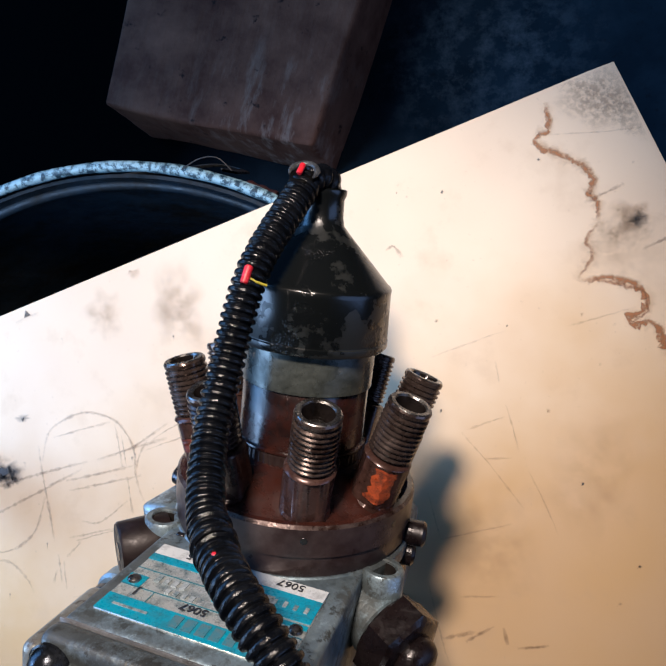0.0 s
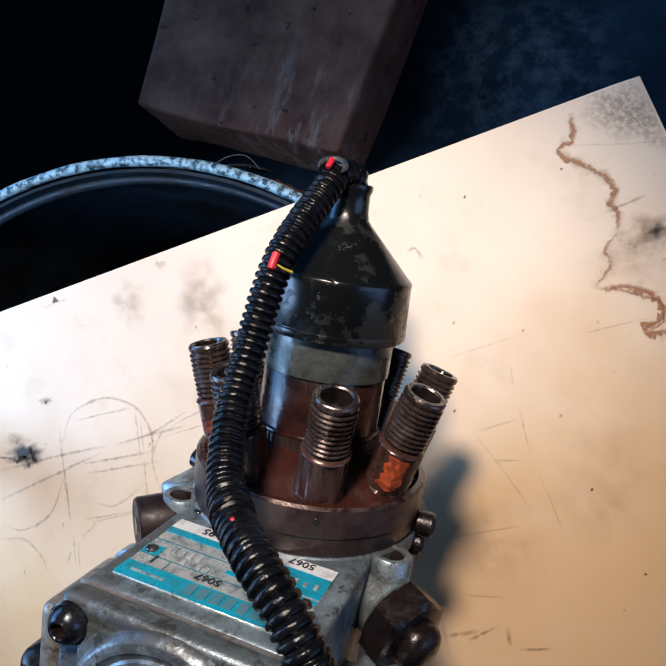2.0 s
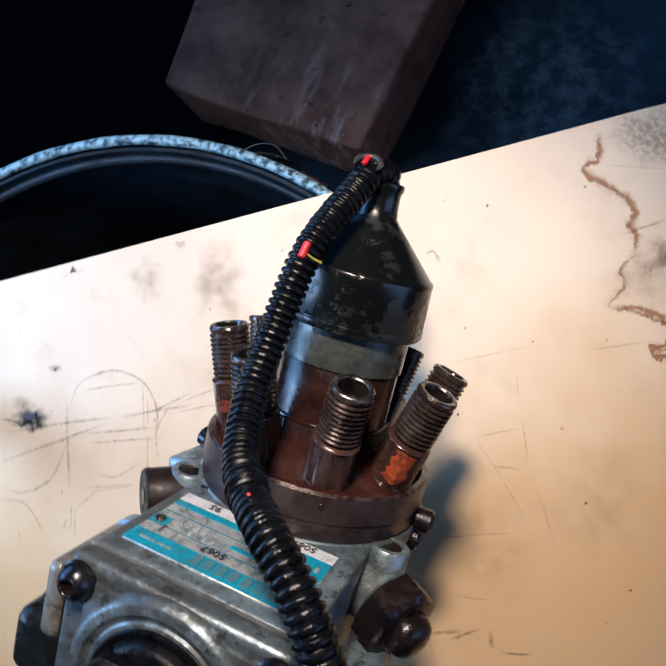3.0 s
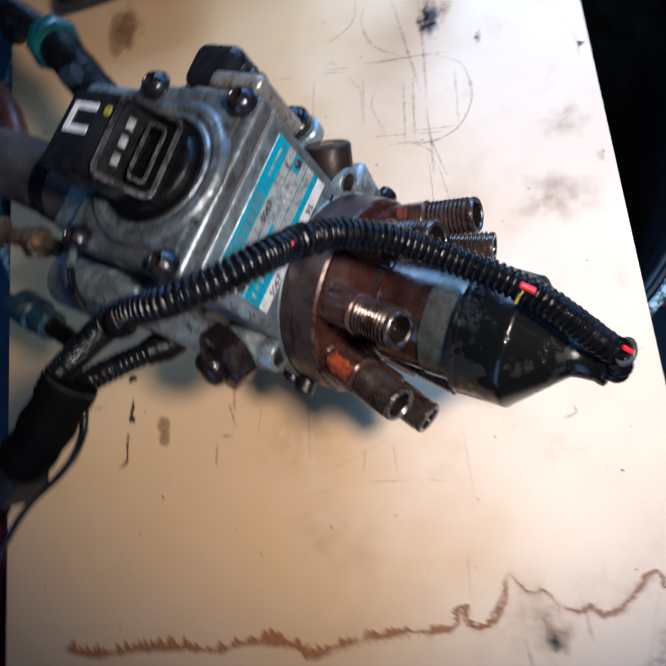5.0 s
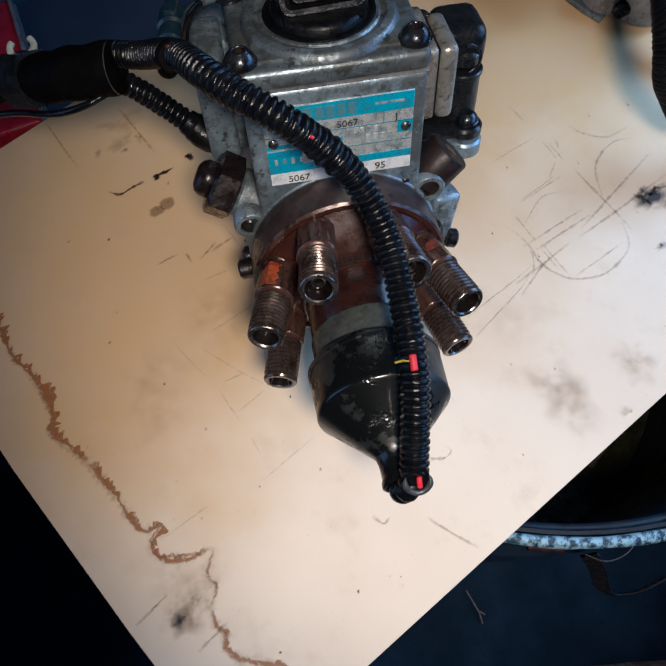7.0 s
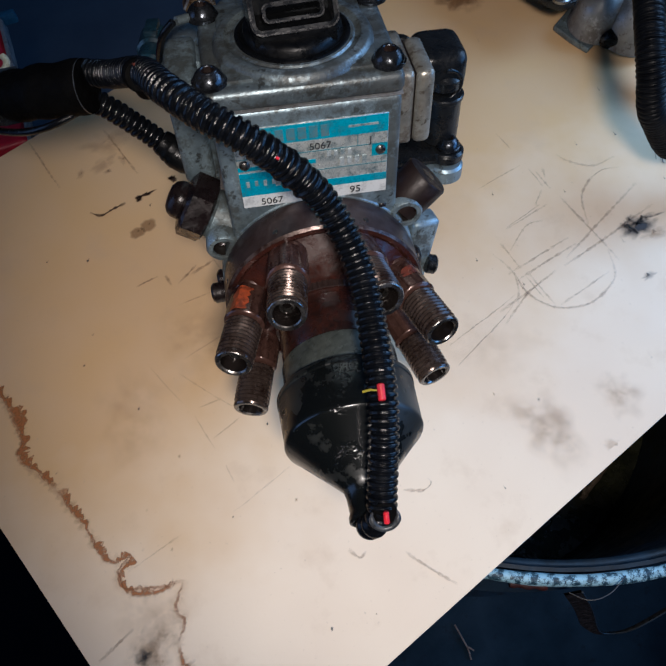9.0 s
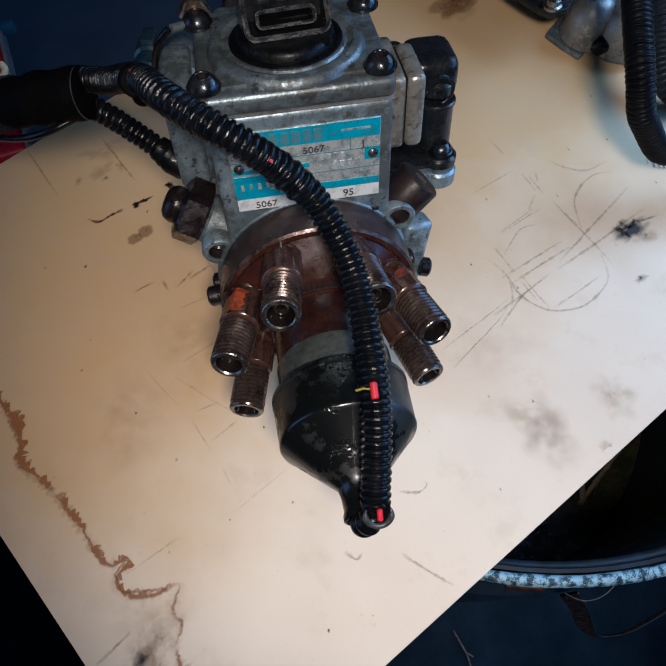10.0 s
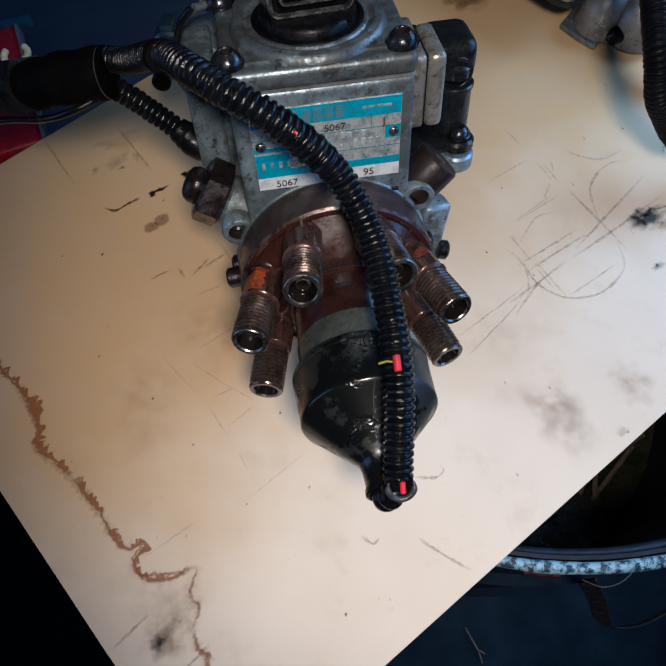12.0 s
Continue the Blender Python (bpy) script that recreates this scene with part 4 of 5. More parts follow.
    # small screws and clamp plates low on both sides
    for x, y, z in ((0.0420, -0.0105, -0.004), (0.0392, -0.0186, -0.005), (-0.0385, -0.010, 0.002), (-0.0370, -0.017, -0.012)):
        o = Vector((x, 0, z)).normalized()
        s = part("flange_screw", cyl(Vector((x, y, z)) - o * 0.008, Vector((x, y, z)) + o * 0.0026, 0.0042, 20, 0.001), HEXMAT, pump)
        part("socket", cyl(Vector((x, y, z)) + o * 0.0023, Vector((x, y, z)) + o * 0.0028, 0.0021, 6, 0.0001), DARK, s)
    part("clamp_plate", box(0.0360, 0.0385, -0.040, -0.0215, -0.014, 0.004, 0.0008, 2), ZINC, pump, "dark brassy clamp plate")
    part("clamp_nut", cyl((0.0385, -0.0385, -0.004), (0.0420, -0.0388, -0.0045), 0.0045, 20, 0.0008), BOLT, pump)
    lobe = part("side_lobe", box(-0.0075, 0.0045, -0.0050, 0.0045, -0.0190, 0.0150, 0.0024, 3, pose(-0.0405, -0.0185, 0.0, 0, -8, 12)), ALU, pump, "bright cast lobe beside the head")
    part("lobe_screw", cyl((-0.0455, -0.0145, -0.0085), (-0.0500, -0.0138, -0.0095), 0.0042, 20, 0.0008), BOLT, lobe)
    make_cover(pump)
    make_side_block(pump)
    make_back(pump)
    make_nameplate(pump)
    return pump


def torx_bolt(pump, x, y, z):
    m = along((x, y, z), (x, y, z + 0.01))
    b = part("cover_bolt", lathe([(0, 0.0052), (0.0003, 0.0056), (0.0012, 0.0056), (0.0015, 0.0051), (0.0024, 0.0049), (0.0036, 0.0041), (0.0044, 0.0033), (0.0047, 0.0029)], 36, m, ends=(True, False)), BOLT, pump, "black socket-head cover bolt")
    part("crown", lathe([(0.0047, 0.0029), (0.0049, 0.0027), (0.0049, 0.0022), (0.0046, 0.0020)], 30, m, ends=(False, False)), BOLT, b, "rubbed rim of the socket")
    part("socket", lathe([(0.0030, 0.0017), (0.0046, 0.0020)], 30, m, lambda a, yy: 1 + 0.12 * math.cos(6 * a), ends=(True, False)), PLUG, b, "dark rusty socket")


def make_cover(pump):
    cov = part("cover", joined(box(-0.0312, 0.0325, -0.0690, -0.0117, 0.0766, 0.0838, 0.0030, 4), box(-0.024, 0.026, -0.062, -0.0165, 0.0830, 0.0850, 0.0012)), COVER, pump, "grimy aluminium top cover")
    up = pose(0.0012, -0.0385, 0, 90, 0, 0)
    part("raised_ring", lathe([(0.0836, 0.0268), (0.0848, 0.0266), (0.0864, 0.0254), (0.0867, 0.0248), (0.0867, 0.0226), (0.0860, 0.0219), (0.0858, 0.0206), (0.0864, 0.0200), (0.0865, 0.0188), (0.0865, 0.0040)], 72, up), COVER, cov, "machined ring round the connector")
    part("gasket", box(-0.0307, 0.0318, -0.0687, -0.0120, 0.0761, 0.0767, 0.0002), LIGHTCAST, pump, "thin pale gasket line under the cover")
    part("slot", box(-0.0264, -0.0236, -0.0128, -0.0118, 0.0292, 0.0310, 0.0002, 1), DARK, pump, "small black slot below the plate")
    for x, y in ((0.0297, -0.0182), (-0.0268, -0.0184), (0.0302, -0.0590), (-0.0290, -0.0590)):
        torx_bolt(pump, x, y, 0.0838)
    # the right-angled connector on the cover: its mouth looks forward and up
    face = Matrix.Translation((0.0010, -0.0332, 0.0998)) @ pose(0, 0, 0, 41, 0, 4)
    # here y points out of the mouth and z up along it
    con = empty("connector")
    con.parent = pump
    tagged(con, "black plastic electrical connector with flat pins")
    def bit(name, x0, x1, y0, y1, z0, z1, mat=BLACK, bevel=0.0006, label=""):
        return part(name, box(x0, x1, y0, y1, z0, z1, bevel, 2, face), mat, con, label)
    part("shroud", rounded_frame(0.0140, 0.0098, 0.0036, 0.0017, -0.0140, 0.0003, face), BLACK, con, "rounded black shroud of the connector")
    part("lip", rounded_frame(0.01395, 0.00975, 0.0036, 0.0006, 0.0002, 0.0006, face), LIP, con, "lip with its highlight in the colour")
    # blacker than the shroud: the mouth's inner shade is put into this material
    bit("back_wall", -0.0122, 0.0122, -0.0138, -0.0105, -0.0080, 0.0080, TAPE, 0.0020)
    part("key_tongue", rounded_frame(0.0098, 0.0030, 0.0022, 0.0012, -0.0105, -0.0014, face @ Matrix.Translation((0, 0, -0.0030))), BLACK, con)
    part("tongue_lip", rounded_frame(0.0098, 0.0030, 0.0022, 0.0005, -0.0014, -0.0010, face @ Matrix.Translation((0, 0, -0.0030))), LIP, con, "tongue edge with its highlight in the colour")
    for k in range(3):
        bit("pin", -0.0080 + 0.0060 * k, -0.0044 + 0.0060 * k, -0.0106, -0.0018, 0.0031, 0.0056, PIN, 0.0004, "flat tinned pin")
    part("base", joined(lathe([(0.0862, 0.0192), (0.0870, 0.0190), (0.0873, 0.0184), (0.0872, 0.0175), (0.0868, 0.0171), (0.0868, 0.0166), (0.0886, 0.0163), (0.0897, 0.0156), (0.0901, 0.0146), (0.0902, 0.0120)], 64, pose(0.0012, -0.0385, 0, 90, 0, 0)), box(-0.0122, 0.0142, -0.0450, -0.0272, 0.0880, 0.0926, 0.0008, 2)), BOOT, con)
    back = part("rear_body", box(-0.0128, 0.0148, -0.0660, -0.0395, 0.0875, 0.1050, 0.0014, 2), BLACK, con)
    for x0, x1, y0, y1 in ((-0.0078, -0.0056, -0.0600, -0.0510), (0.0002, 0.0024, -0.0600, -0.0510), (-0.0078, 0.0024, -0.0624, -0.0602)):
        part("white_marking", box(x0, x1, y0, y1, 0.1049, 0.1053, 0, 1), WHITE, back, "white moulded marking")
    part("yellow_dot", lathe([(0.1048, 0.0017), (0.1053, 0.0015)], 18, pose(-0.0062, -0.0460, 0, 90, 0, 0)), YELLOW, back, "yellow paint dot")


def make_side_block(pump):
    b = part("side_block", box(-0.0384, -0.0312, -0.0560, -0.0265, 0.0450, 0.0738, 0.0020, 3), SIDECAST, pump, "oil-stained aluminium sensor block on the housing, torch warmth in its colour")
    part("outer_plate", box(-0.0455, -0.0388, -0.0500, -0.0260, 0.0450, 0.0742, 0.0030, 4), SIDECAST, b)
    part("joint", box(-0.0389, -0.0383, -0.0490, -0.0276, 0.0465, 0.0730, 0, 1), DARK, b)
    # the connector hangs a little lower, beside and behind the block
    k, c = 1.12, Vector((0.0211, 0.1796, 0.1985))
    low = Matrix.Translation(c * (1 - k)) @ Matrix.Scale(k, 4)
    s = part("side_connector", moved(joined(box(-0.0618, -0.0430, -0.0600, -0.0385, 0.0545, 0.0705, 0.0058, 5), cyl((-0.0545, -0.0432, 0.0325), (-0.0545, -0.0432, 0.0530), 0.0071, 36, 0.001), cyl((-0.0542, -0.0432, 0.0525), (-0.0542, -0.0432, 0.0640), 0.0064, 36, 0.004)), low), BLACK, pump, "black plastic sensor connector")
    part("collar", moved(cyl((-0.0545, -0.0432, 0.0512), (-0.0545, -0.0432, 0.0534), 0.0077, 36, 0.0005), low), BLACK, s)
    ring = [Vector((-0.0530 - 0.0066 * math.sin(a), -0.0385 - 0.0012 * math.sin(a), 0.0585 + 0.0062 * math.cos(a))) for a in (math.pi * q / 24 for q in range(25))]
    part("rib", moved(tube(ring, 0.0009, 10), low), BLACK, s)
    part("rear_cap", moved(cyl((-0.0405, -0.0640, 0.0610), (-0.0405, -0.0560, 0.0650), 0.0048, 28, 0.0012), low), BLACK, s)
    part("foot_flange", moved(joined(box(-0.0615, -0.0310, -0.0500, -0.0320, 0.0280, 0.0322, 0.0014, 2), cyl((-0.0560, -0.0365, 0.0278), (-0.0560, -0.0365, 0.0326), 0.0070, 32, 0.001)), low), BLACK, s, "black moulded flange")
    part("foot", moved(joined(box(-0.0610, -0.0290, -0.0480, -0.0300, 0.0205, 0.0277, 0.0020, 2), cyl((-0.0555, -0.0340, 0.0205), (-0.0555, -0.0340, 0.0277), 0.0070, 32, 0.001)), low), ALU, pump)
    torx_bolt(pump, *(low @ Vector((-0.0565, -0.0365, 0.0326))))


def make_back(pump):
    """What is bolted to the drive end and the +x side."""
    part("side_casting", joined(box(0.0352, 0.0470, -0.070, -0.037, 0.030, 0.0730, 0.003, 3), box(0.0300, 0.0360, -0.066, -0.040, 0.034, 0.0640, 0.001, 2), cyl((0.040, -0.086, 0.060), (0.040, -0.055, 0.060), 0.011, 28, 0.0015)), ALU, pump)
    root, tip = Vector((0.0624, -0.0949, 0.036)), Vector((0.0568, -0.1385, 0.036))
    st = part("plug_neck", cyl(root, root.lerp(tip, 0.45), 0.0042, 24, 0.0008), BOOT, pump, "black cable neck of a plug")
    part("plug_body", cyl(root.lerp(tip, 0.42), root.lerp(tip, 0.70), 0.0066, 28, 0.001), BLUEPLUG, st, "dark blue plug body")
    part("plug_head", joined(cyl(root.lerp(tip, 0.67), tip, 0.0079, 28, 0.0012), box(-0.0030, 0.0030, 0.0, 0.0120, 0.0070, 0.0100, 0.0008, 2, along(tip, root))), BLUEPLUG, st, "dark blue plug head with a latch")
    stud = part("return_stud", cyl((0.032, -0.088, 0.066), (0.0345, -0.138, 0.070), 0.0036, 24, 0.0008), ZINC, pump, "rusty brown return stud")
    for d in (0.012, 0.036):
        part("nut", lathe([(d, 0.0058), (d + 0.001, 0.0066), (d + 0.006, 0.0066), (d + 0.007, 0.0058)], 36, along((0.032, -0.088, 0.066), (0.0345, -0.138, 0.070)), hexed), ZINC, stud, angle=20)
    part("back_arm", joined(box(-0.024, 0.026, -0.094, -0.068, 0.050, 0.0735, 0.004, 3), box(-0.030, -0.012, -0.100, -0.066, 0.060, 0.0815, 0.003, 3)), ALU, pump)


def make_nameplate(pump):
    plate = part("nameplate", box(-0.0261, 0.0259, -0.0125, -0.0116, 0.0378, 0.0704, 0.0003, 1), SILVER, pump, "scratched maker's plate with cyan bands")
    front = -0.0114
    def band(name, x0, x1, z0, z1, mat, lift=0.0):
        return part(name, box(x0, x1, front - 0.0004 + lift, front + lift, z0, z1, 0, 1), mat, plate)
    band("cyan_band", -0.0259, 0.0257, 0.0636, 0.0702, CYAN)
    band("cyan_band", -0.0259, 0.0257, 0.0432, 0.0462, CYAN)
    band("cyan_band", 0.0135, 0.0257, 0.0462, 0.0530, CYAN)
    band("cyan_band", -0.0010, 0.0257, 0.0540, 0.0556, CYAN)
    band("white_strip", -0.0259, 0.0257, 0.0380, 0.0431, WHITE)
    band("rule", -0.0259, 0.0257, 0.0588, 0.0590, TEALINK)
    band("rule", -0.0259, 0.0257, 0.0508, 0.0510, TEALINK)
    band("rule", -0.0157, -0.0155, 0.0590, 0.0636, TEALINK)
    # the maker's name as plain bars
    for k in range(8):
        x = -0.0060 + 0.0038 * k
        band("name_bar", x, x + 0.0027, 0.0646, 0.0690, NAMEINK, 0.0002)
    band("small_bar", -0.0225, -0.0125, 0.0668, 0.0676, EMBOSS, 0.0002)
    band("cyan_band", -0.0259, -0.0205, 0.0540, 0.0588, CYAN)
    for k in range(4):
        band("code_bar", 0.0225 - 0.0030 * k, 0.0236 - 0.0030 * k, 0.0472 + 0.0003 * (k % 2), 0.0496, EMBOSS, 0.0002)
        band("code_bar", -0.0062 - 0.0024 * k, -0.0049 - 0.0024 * k, 0.0563, 0.0584 - 0.0003 * (k % 2), EMBOSS, 0.0002)
        band("code_bar", -0.0108 - 0.0026 * k, -0.0093 - 0.0026 * k, 0.0517 + 0.0004 * (k % 3), 0.0548, EMBOSS, 0.0002)
    face = Matrix(((-1, 0, 0, 0), (0, 0, 1, front + 0.0003), (0, 1, 0, 0), (0, 0, 0, 1)))
    for text, x, z, size in (("95", -0.0125, 0.0392, 0.0042), ("5067", 0.0195, 0.0389, 0.0040), ("5067", 0.0010, 0.0598, 0.0038), ("J", -0.0195, 0.0598, 0.0038)):
        lettering(text, size, INK, plate, Matrix.Translation((x, 0, z)) @ face)
    for x, z in ((-0.0235, 0.0565), (0.0232, 0.0565)):
        part("rivet", lathe([(front - 0.0002, 0.0019), (front + 0.0006, 0.0017), (front + 0.0011, 0.0010), (front + 0.0012, 0.0004)], 20, pose(x, 0, z)), RIMSTEEL, plate)


PUMP_OB = make_pump()

# ---- the wiring harness over the pump ----
def P(x, y, z):
    return PUMP @ Vector((x, y, z))


LOOP = [(-0.0030, 0.0958, 0.0095), (-0.0076, 0.0725, 0.0300), (-0.0087, 0.0476, 0.0403), (-0.0070, 0.0316, 0.0501), (-0.0004, 0.0207, 0.0633), (0.0084, 0.0178, 0.0752), (0.0191, 0.0174, 0.0867), (0.0317, 0.0112, 0.0936), (0.0411, -0.0003, 0.0950), (0.0496, -0.0225, 0.0877), (0.0645, -0.0480, 0.0735), (0.0770, -0.0562, 0.0706), (0.0860, -0.0556, 0.0686)]


def make_harness():
    root = tagged(empty("wiring_harness", Matrix.Translation(P(*LOOP[4]))), "black corrugated wiring conduit looped over the pump into a taped sleeve", "wiring harness")
    inv = root.matrix_world.inverted()
    loc = lambda pts: [inv @ P(*p) for p in pts]
    con = part("conduit", corrugated(loc(LOOP), 0.0048, 0.0038, 0.00235), PLASTIC, root, "glossy black corrugated conduit", angle=28)
    part("tip_bend", corrugated(loc([(0.0006, 0.0935, 0.0000), (0.0010, 0.0965, 0.0004), (0.0004, 0.0978, 0.0024), (-0.0012, 0.0982, 0.0058), (-0.0030, 0.0958, 0.0092)]), 0.0044, 0.0037, 0.0030), PLASTIC, root, angle=28)
    end, up = inv @ P(-0.0032, 0.0990, 0.0112), inv @ P(-0.0030, 0.1022, 0.0136)
    part("split", cyl(end - (up - end) * 0.9, end + (up - end) * 0.05, 0.0041, 28, 0.0004), TAPE, root, "dark open end of the conduit")
    axis = (up - end).normalized()
    out = (inv.to_3x3() @ (PUMP.to_3x3() @ Vector((0.05, 0.6, -0.8))))
    out = (out - axis * out.dot(axis)).normalized()
    over = axis.cross(out)
    arc = [end + axis * 0.0004 + (out * math.cos(q) + over * math.sin(q)) * 0.0040 for q in (radians(-115 + 10 * k) for k in range(24))]
    part("cut_rim", tube(arc, lambda i: 0.0009 * min(1, (i + 1) / 5, (24 - i) / 5) + 0.0001, 10), GREYCUT, root, "grey cut rim of the conduit")
    for name, a, b, r in (("split_mark", (-0.0033, 0.1016, 0.0116), (-0.0035, 0.0988, 0.0140), 0.0009), ("split_mark", (-0.0070, 0.0738, 0.0345), (-0.0073, 0.0692, 0.0366), 0.0012), ("split_mark", (0.0126, 0.0216, 0.0836), (0.0136, 0.0217, 0.0845), 0.0006), ("split_mark", (0.0512, -0.0205, 0.0918), (0.0500, -0.0175, 0.0932), 0.0006)):
        part(name, cyl(inv @ P(*a), inv @ P(*b), r, 14, 0.0003), FLAKE if a[0] > 0.04 else RED, root, "red wire showing through the split conduit")
    part("yellow_strand", tube([inv @ P(*p) for p in ((-0.0062, 0.0705, 0.0352), (-0.0045, 0.0698, 0.0350), (-0.0022, 0.0690, 0.0332))], 0.0004, 8), YELLOW, root, "thin yellow strand")
    low = [(0.0900, -0.0560, 0.0650), (0.0790, -0.0550, 0.0630), (0.0705, -0.0556, 0.0560), (0.0630, -0.0560, 0.0475), (0.0575, -0.0555, 0.0415), (0.0520, -0.0540, 0.0350)]
    part("branch_conduit", corrugated(loc(low), 0.0045, 0.0036, 0.0026), PLASTIC, root, "glossy black corrugated branch conduit", angle=28)
    part("elbow_boot", tube(spline(loc([(0.0552, -0.0548, 0.0392), (0.0520, -0.0535, 0.0365), (0.0480, -0.0510, 0.0330), (0.0430, -0.0510, 0.0320)]), 0.0012), lambda i: min(0.0046 + 0.0003 * i, 0.0057) + 0.0003 * (i % 3 < 2), 24), BOOT, root, "black rubber elbow boot")
    for a, b, r in (((0.0078, 0.0182, 0.0744), (0.0090, 0.0178, 0.0758), 0.0054), ((0.0048, 0.0188, 0.0706), (0.0058, 0.0186, 0.0720), 0.0052), ((0.0106, 0.0180, 0.0780), (0.0114, 0.0181, 0.0790), 0.0052)):
        part("fold", cyl(inv @ P(*a), inv @ P(*b), r, 24, 0.0006), PLASTIC, root, "crumpled rib of the conduit")
    part("collar", cyl(inv @ P(0.0507, -0.0218, 0.0876), inv @ P(0.0496, -0.0182, 0.0891), 0.0050, 28, 0.0006), TAPE, root, "dark joint between two lengths of conduit")
    sl = loc([(0.0735, -0.0500, 0.0688), (0.0870, -0.0535, 0.0667), (0.1018, -0.0619, 0.0611), (0.1303, -0.0866, 0.0479), (0.2000, -0.1300, 0.0150)])
    part("sleeve", tube(spline(sl, 0.002), lambda i: 0.0092 - 0.0006 * min(1, max(0, (i - 10) / 16)) + 0.0004 * math.sin(i * 0.9), 28, cap=False), TAPE, root, "black tape-wrapped sleeve")
    part("sleeve_lining", tube(spline(sl, 0.002)[:6], 0.0088, 24), TAPE, root, "black stuffing of the sleeve")
    edge = spline(sl, 0.002)
    part("sleeve_edge", tube([edge[0], edge[0].lerp(edge[1], 0.2)], 0.0093, 28, cap=False), GREYCUT, root, "pale cut edge of the tape")
    part("plug_body", tube(spline([sl[2], sl[3]], 0.002)[3:12], 0.0112, 6), BLACK, root, "black plug on the cable")
    w = root.matrix_world.inverted()
    for c in ((0.1040, -0.1030, 0.1355), (0.1155, -0.1130, 0.1085)):
        bow = [w @ (Vector(c) + Vector((0.0046 * math.cos(q), 0.0050 * math.sin(q), 0.0010))) for q in (radians(-40 + 20 * k) for k in range(14))]
        part("clip", tube(bow, 0.0013, 10), CREAM, root, "pale green plastic clip")
    thin = [inv @ P(*p) for p in ((0.0770, -0.0505, 0.0605), (0.0870, -0.0462, 0.0585), (0.0960, -0.0485, 0.0550), (0.1060, -0.0560, 0.0500), (0.1300, -0.0780, 0.0380), (0.1700, -0.1000, 0.0200))]
    part("loose_wire", tube(spline(thin, 0.003), 0.0014, 10), PLASTIC, root, "thin black wire")
    return root


make_harness()


def make_ground_wire():
    root = tagged(empty("ground_wire", Matrix.Translation(P(0.034, -0.058, 0.0850))), "short ground wire with a crimped ring terminal", "wire")
    inv = root.matrix_world.inverted()
    pts = [inv @ P(*p) for p in ((0.0340, -0.0580, 0.0850), (0.0400, -0.0540, 0.0860), (0.0450, -0.0560, 0.0800), (0.0490, -0.0640, 0.0660), (0.0500, -0.0700, 0.0500))]
    part("insulation", tube(spline(pts[1:], 0.002), 0.0013, 10), PLASTIC, root)
    part("crimp", tube(spline(pts[:2], 0.002), 0.0015, 12), COVER, root, "bare metal crimp")


make_ground_wire()


def make_green_connector():
    root = tagged(empty("green_connector", Matrix.Translation(P(-0.046, -0.140, 0.055))), "green plastic connector on a ribbed conduit with red wires", "connector")
    inv = root.matrix_world.inverted()
    loc = lambda pts: [inv @ P(*p) for p in pts]
    part("collar", tube(spline(loc([(-0.0515, -0.1500, 0.0700), (-0.0545, -0.1585, 0.0700)]), 0.002), lambda i: 0.0120 - 0.0012 * (i in (0, 4)), 8), GREEN, root, "green plastic collar")
    part("lug", tube(spline(loc([(-0.024, -0.098, 0.062), (-0.040, -0.128, 0.066), (-0.0518, -0.1505, 0.070)]), 0.002), lambda i: 0.0086 + 0.0003 * (i % 9 < 4), 14), BOOT, root, "black plug body")
    part("clip", tube(spline(loc([(-0.0360, -0.1180, 0.0760), (-0.0330, -0.1240, 0.0760)]), 0.002), 0.0042, 12), DRUMM, root, "blue locking clip")
    part("conduit", corrugated(loc([(-0.0535, -0.1560, 0.0700), (-0.0640, -0.1850, 0.0690), (-0.0710, -0.2080, 0.0650), (-0.0760, -0.2400, 0.0450)]), 0.0068, 0.0056, 0.0030), PLASTIC, root)
    for k in range(3):
        part("red_wire" if k < 2 else "blue_wire", tube(spline(loc([(-0.026, -0.104 - 0.006 * k, 0.064), (-0.012 + 0.006 * k, -0.118, 0.066), (0.004 + 0.004 * k, -0.140, 0.058), (-0.004, -0.175, 0.030)]), 0.003), 0.0017, 10), RED if k < 2 else DRUMM, root)


make_green_connector()


def make_hose():
    root = tagged(empty("rubber_hose", Matrix.Translation(P(0.010, -0.150, 0.045))), "dusty grey rubber hose behind the pump", "hose")
    inv = root.matrix_world.inverted()
    part("hose", tube(spline([inv @ P(*p) for p in ((0.0080, -0.092, 0.058), (0.0050, -0.125, 0.061), (0.0015, -0.170, 0.059), (-0.0020, -0.240, 0.045))], 0.004), 0.0150, 28), HOSE, root)
    part("clamp", tube(spline([inv @ P(*p) for p in ((0.0066, -0.108, 0.0597), (0.0058, -0.116, 0.0604))], 0.002), 0.0158, 28), BOLT, root, "dark hose clamp")


make_hose()


def make_brown_cable():
    root = tagged(empty("brown_cable", Matrix.Translation(P(*(-0.0265, -0.1857, 0.062)))), "dark red-brown cable beside the rubber hose", "cable")
    inv = root.matrix_world.inverted()
    part("jacket", tube(spline([inv @ P(*p) for p in [(-0.0438, -0.2386, 0.058), (-0.0265, -0.1857, 0.062), (-0.0136, -0.1645, 0.062), (-0.0019, -0.1561, 0.058)]], 0.003), 0.0056, 18), BROWN, root)


make_brown_cable()


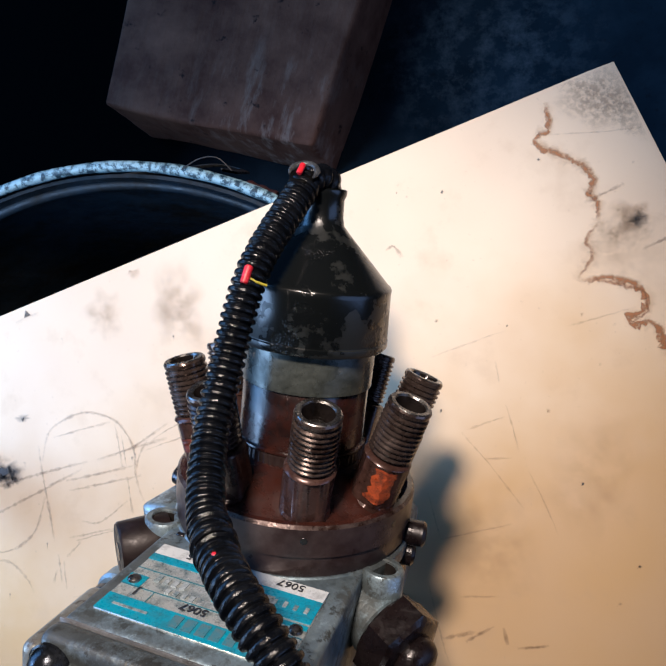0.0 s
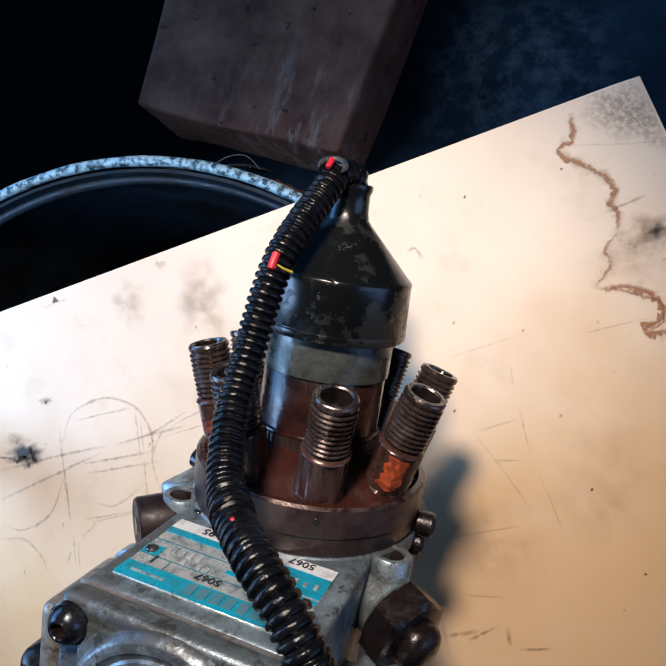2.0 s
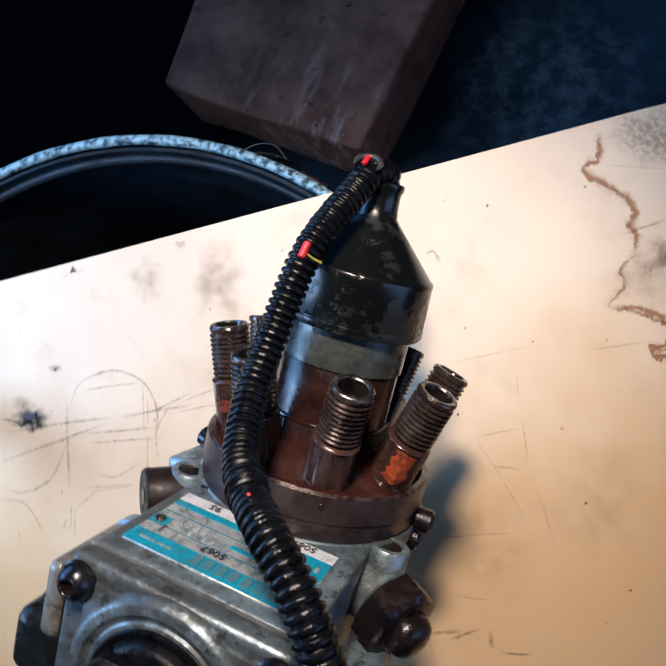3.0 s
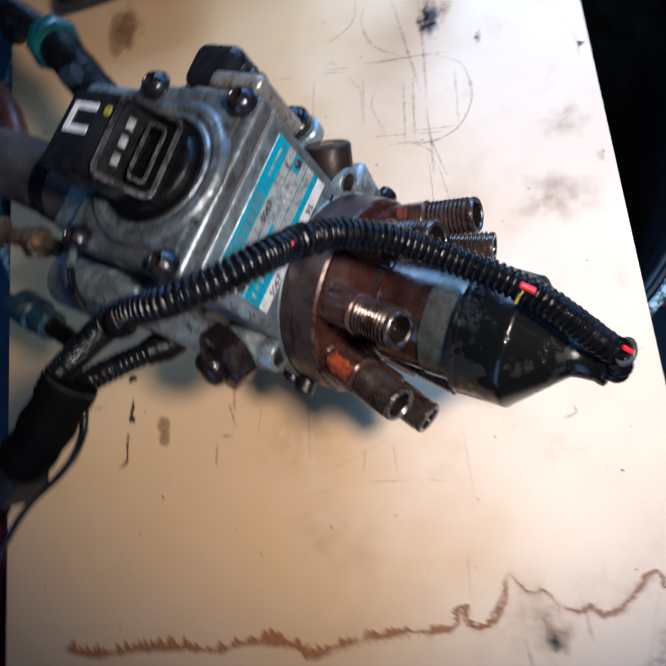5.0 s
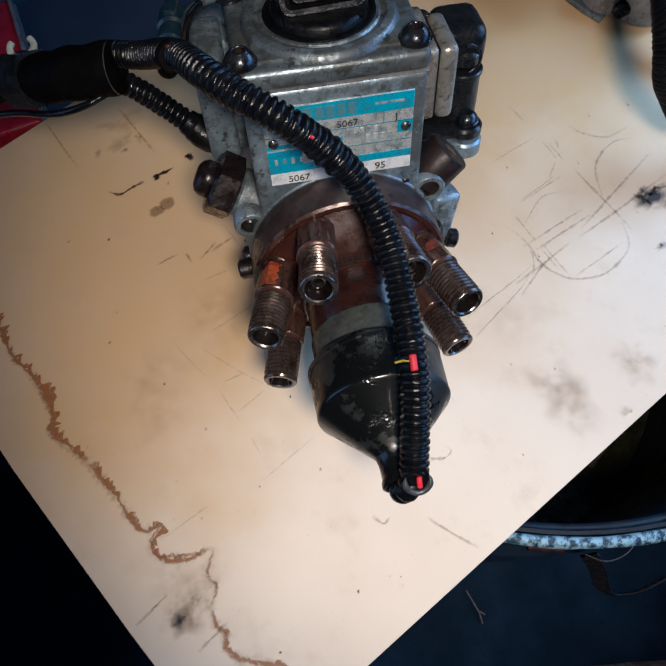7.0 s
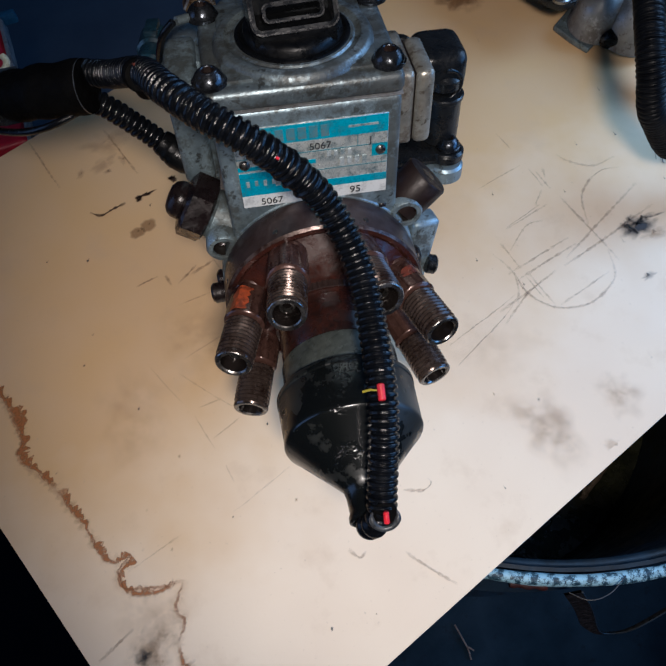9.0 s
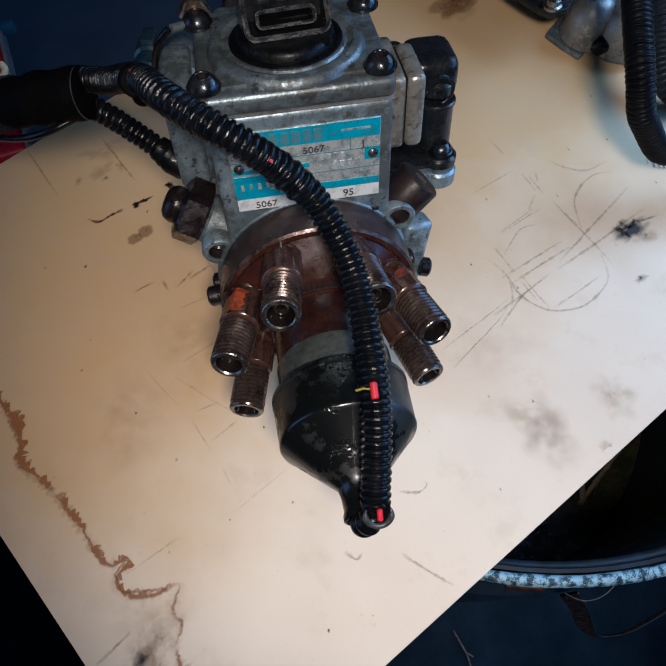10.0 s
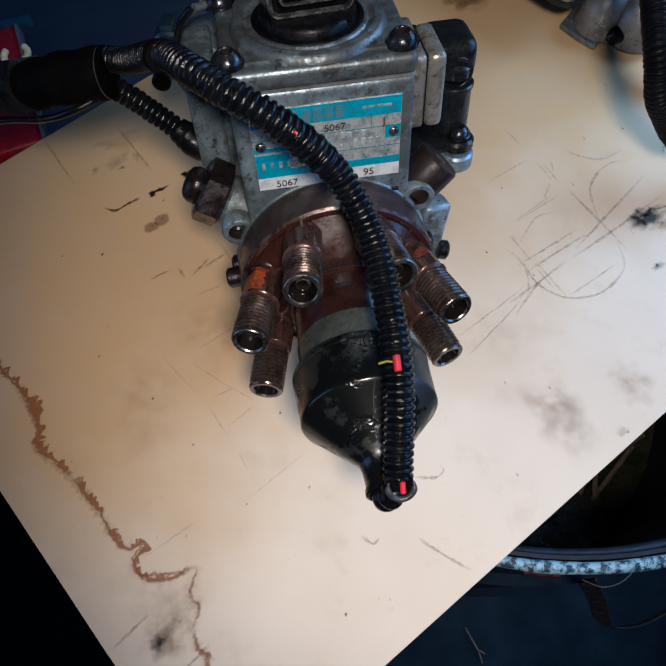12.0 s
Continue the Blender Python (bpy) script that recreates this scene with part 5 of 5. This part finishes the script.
# ---- the second pump at the board's far end ----
def make_second_pump():
    root = tagged(empty("second_pump", pose(-0.247, -0.175, 0.0, 0, 0, 31)), "grimy aluminium pump body with black cover, on the board", "fuel pump")
    up = pose(0, 0, 0, 90, 0, 0)
    part("housing", joined(box(-0.080, 0.022, -0.110, -0.010, 0.001, 0.026, 0.004, 3), lathe([(-0.10, 0.034), (-0.096, 0.038), (0.0, 0.038), (0.004, 0.034)], 48, pose(-0.026, -0.016, 0.052))), ALU, root, "grimy cast aluminium housing")
    edge = [(-0.06, -0.11), (0.049, -0.11), (0.0585, -0.040), (0.0600, -0.024), (0.0580, -0.0150), (0.0500, -0.0105), (0.0410, -0.0115), (0.0200, -0.0180), (-0.06, -0.020)]
    part("black_cover", slab(edge, 0.030, 0.036, 0.002), BLACK, root, "black plastic cover")
    b = part("cover_bolt", lathe([(0.0355, 0.0060), (0.0372, 0.0060), (0.0378, 0.0046), (0.0410, 0.0043), (0.0415, 0.003)], 28, Matrix.Translation((0.0535, -0.0195, 0)) @ up), RIMSTEEL, root, "bare steel cover bolt")
    part("socket", lathe([(0.0412, 0.0026), (0.0417, 0.0024)], 6, Matrix.Translation((0.0535, -0.0195, 0)) @ up), DARK, b)
    for x, y, r, h in ((0.0250, -0.0020, 0.0165, 0.034), (0.0170, 0.0190, 0.0190, 0.035)):
        part("cast_bell", lathe([(0.006, r * 1.06), (0.010, r), (h * 0.45, r * 0.96), (h * 0.70, r * 0.86), (h * 0.88, r * 0.66), (h, r * 0.34)], 48, Matrix.Translation((x, y, 0)) @ up), LIGHTCAST, root, "pale smooth cast bell")
    part("foot", slab([(-0.02, -0.026), (0.0405, -0.0220), (0.0428, -0.0080), (0.0434, 0.0060), (0.0370, 0.0060), (-0.02, 0.005)], 0.0005, 0.0048, 0.0010), ALU, root, "thin cast foot with a bare edge")
    part("flange_screw", cyl((0.0270, 0.0095, 0.0120), (0.0378, 0.0150, 0.0100), 0.0058, 24, 0.0012), BOLT, root)
    part("blue_conduit", corrugated([Vector(p) for p in ((0.004, 0.0240, 0.046), (0.020, 0.0380, 0.036), (0.036, 0.0520, 0.022), (0.040, 0.0640, 0.014), (0.034, 0.0760, 0.0095), (0.014, 0.0900, 0.0095))], 0.0085, 0.0079, 0.0030), DRUMM, root, "dark blue ribbed conduit", angle=28)
    return root


make_second_pump()


def make_second_conduit():
    root = tagged(empty("second_conduit", Matrix.Translation((-0.226, -0.062, 0.0))), "black corrugated conduit bent down onto the board", "conduit")
    inv = root.matrix_world.inverted()
    pts = [(-0.2150, -0.1750, 0.0900), (-0.1960, -0.1350, 0.1040), (-0.1760, -0.0930, 0.1080), (-0.1650, -0.0640, 0.1020), (-0.1630, -0.0500, 0.0920), (-0.1660, -0.0440, 0.0790), (-0.1745, -0.0427, 0.0660), (-0.1868, -0.0407, 0.0490), (-0.1954, -0.0395, 0.0430), (-0.2085, -0.0342, 0.0430), (-0.2200, -0.0310, 0.0420), (-0.2320, -0.0260, 0.0360)]
    part("conduit", corrugated([inv @ Vector(p) for p in pts], 0.0066, 0.0061, 0.0024, 24), DULLPLASTIC, root, angle=28)
    end = [(-0.2132, -0.0623, 0.058), (-0.2089, -0.0509, 0.05), (-0.2284, -0.0374, 0.036), (-0.2523, -0.0265, 0.022), (-0.2782, -0.0173, 0.0095)]
    part("taped_cable", tube(spline([inv @ Vector(p) for p in end], 0.003), lambda i: 0.0078 + 0.0007 * math.sin(i * 0.8), 20), TAPE, root, "black taped cable")
    part("green_band", tube(spline([inv @ Vector(end[1]), inv @ Vector(end[2])], 0.003)[:4], 0.0089, 20), GREEN, root, "green band")


make_second_conduit()


# ---- red box beyond the board ----
def make_red_box():
    root = tagged(empty("red_crate", pose(0.306, -0.34, FLOOR, 0, 0, 3)), "red plastic crate with a grey edge beside the board", "crate")
    h = -0.035 - FLOOR
    part("body", box(-0.085, 0.14, 0.008, 0.10, 0.0, h - 0.018, 0.012, 3), REDBOX, root)
    part("lid", box(-0.150, 0.15, 0.0, 0.12, h - 0.018, h, 0.004, 3), REDBOX, root)
    part("edge_trim", box(-0.1525, -0.1495, -0.002, 0.122, h - 0.012, h + 0.0015, 0.0012), TRIMM, root, "grey edge trim")
    part("latch", box(-0.163, -0.140, -0.004, 0.002, h - 0.006, h + 0.003, 0.002), LATCH, root, "blue plastic latch")


make_red_box()
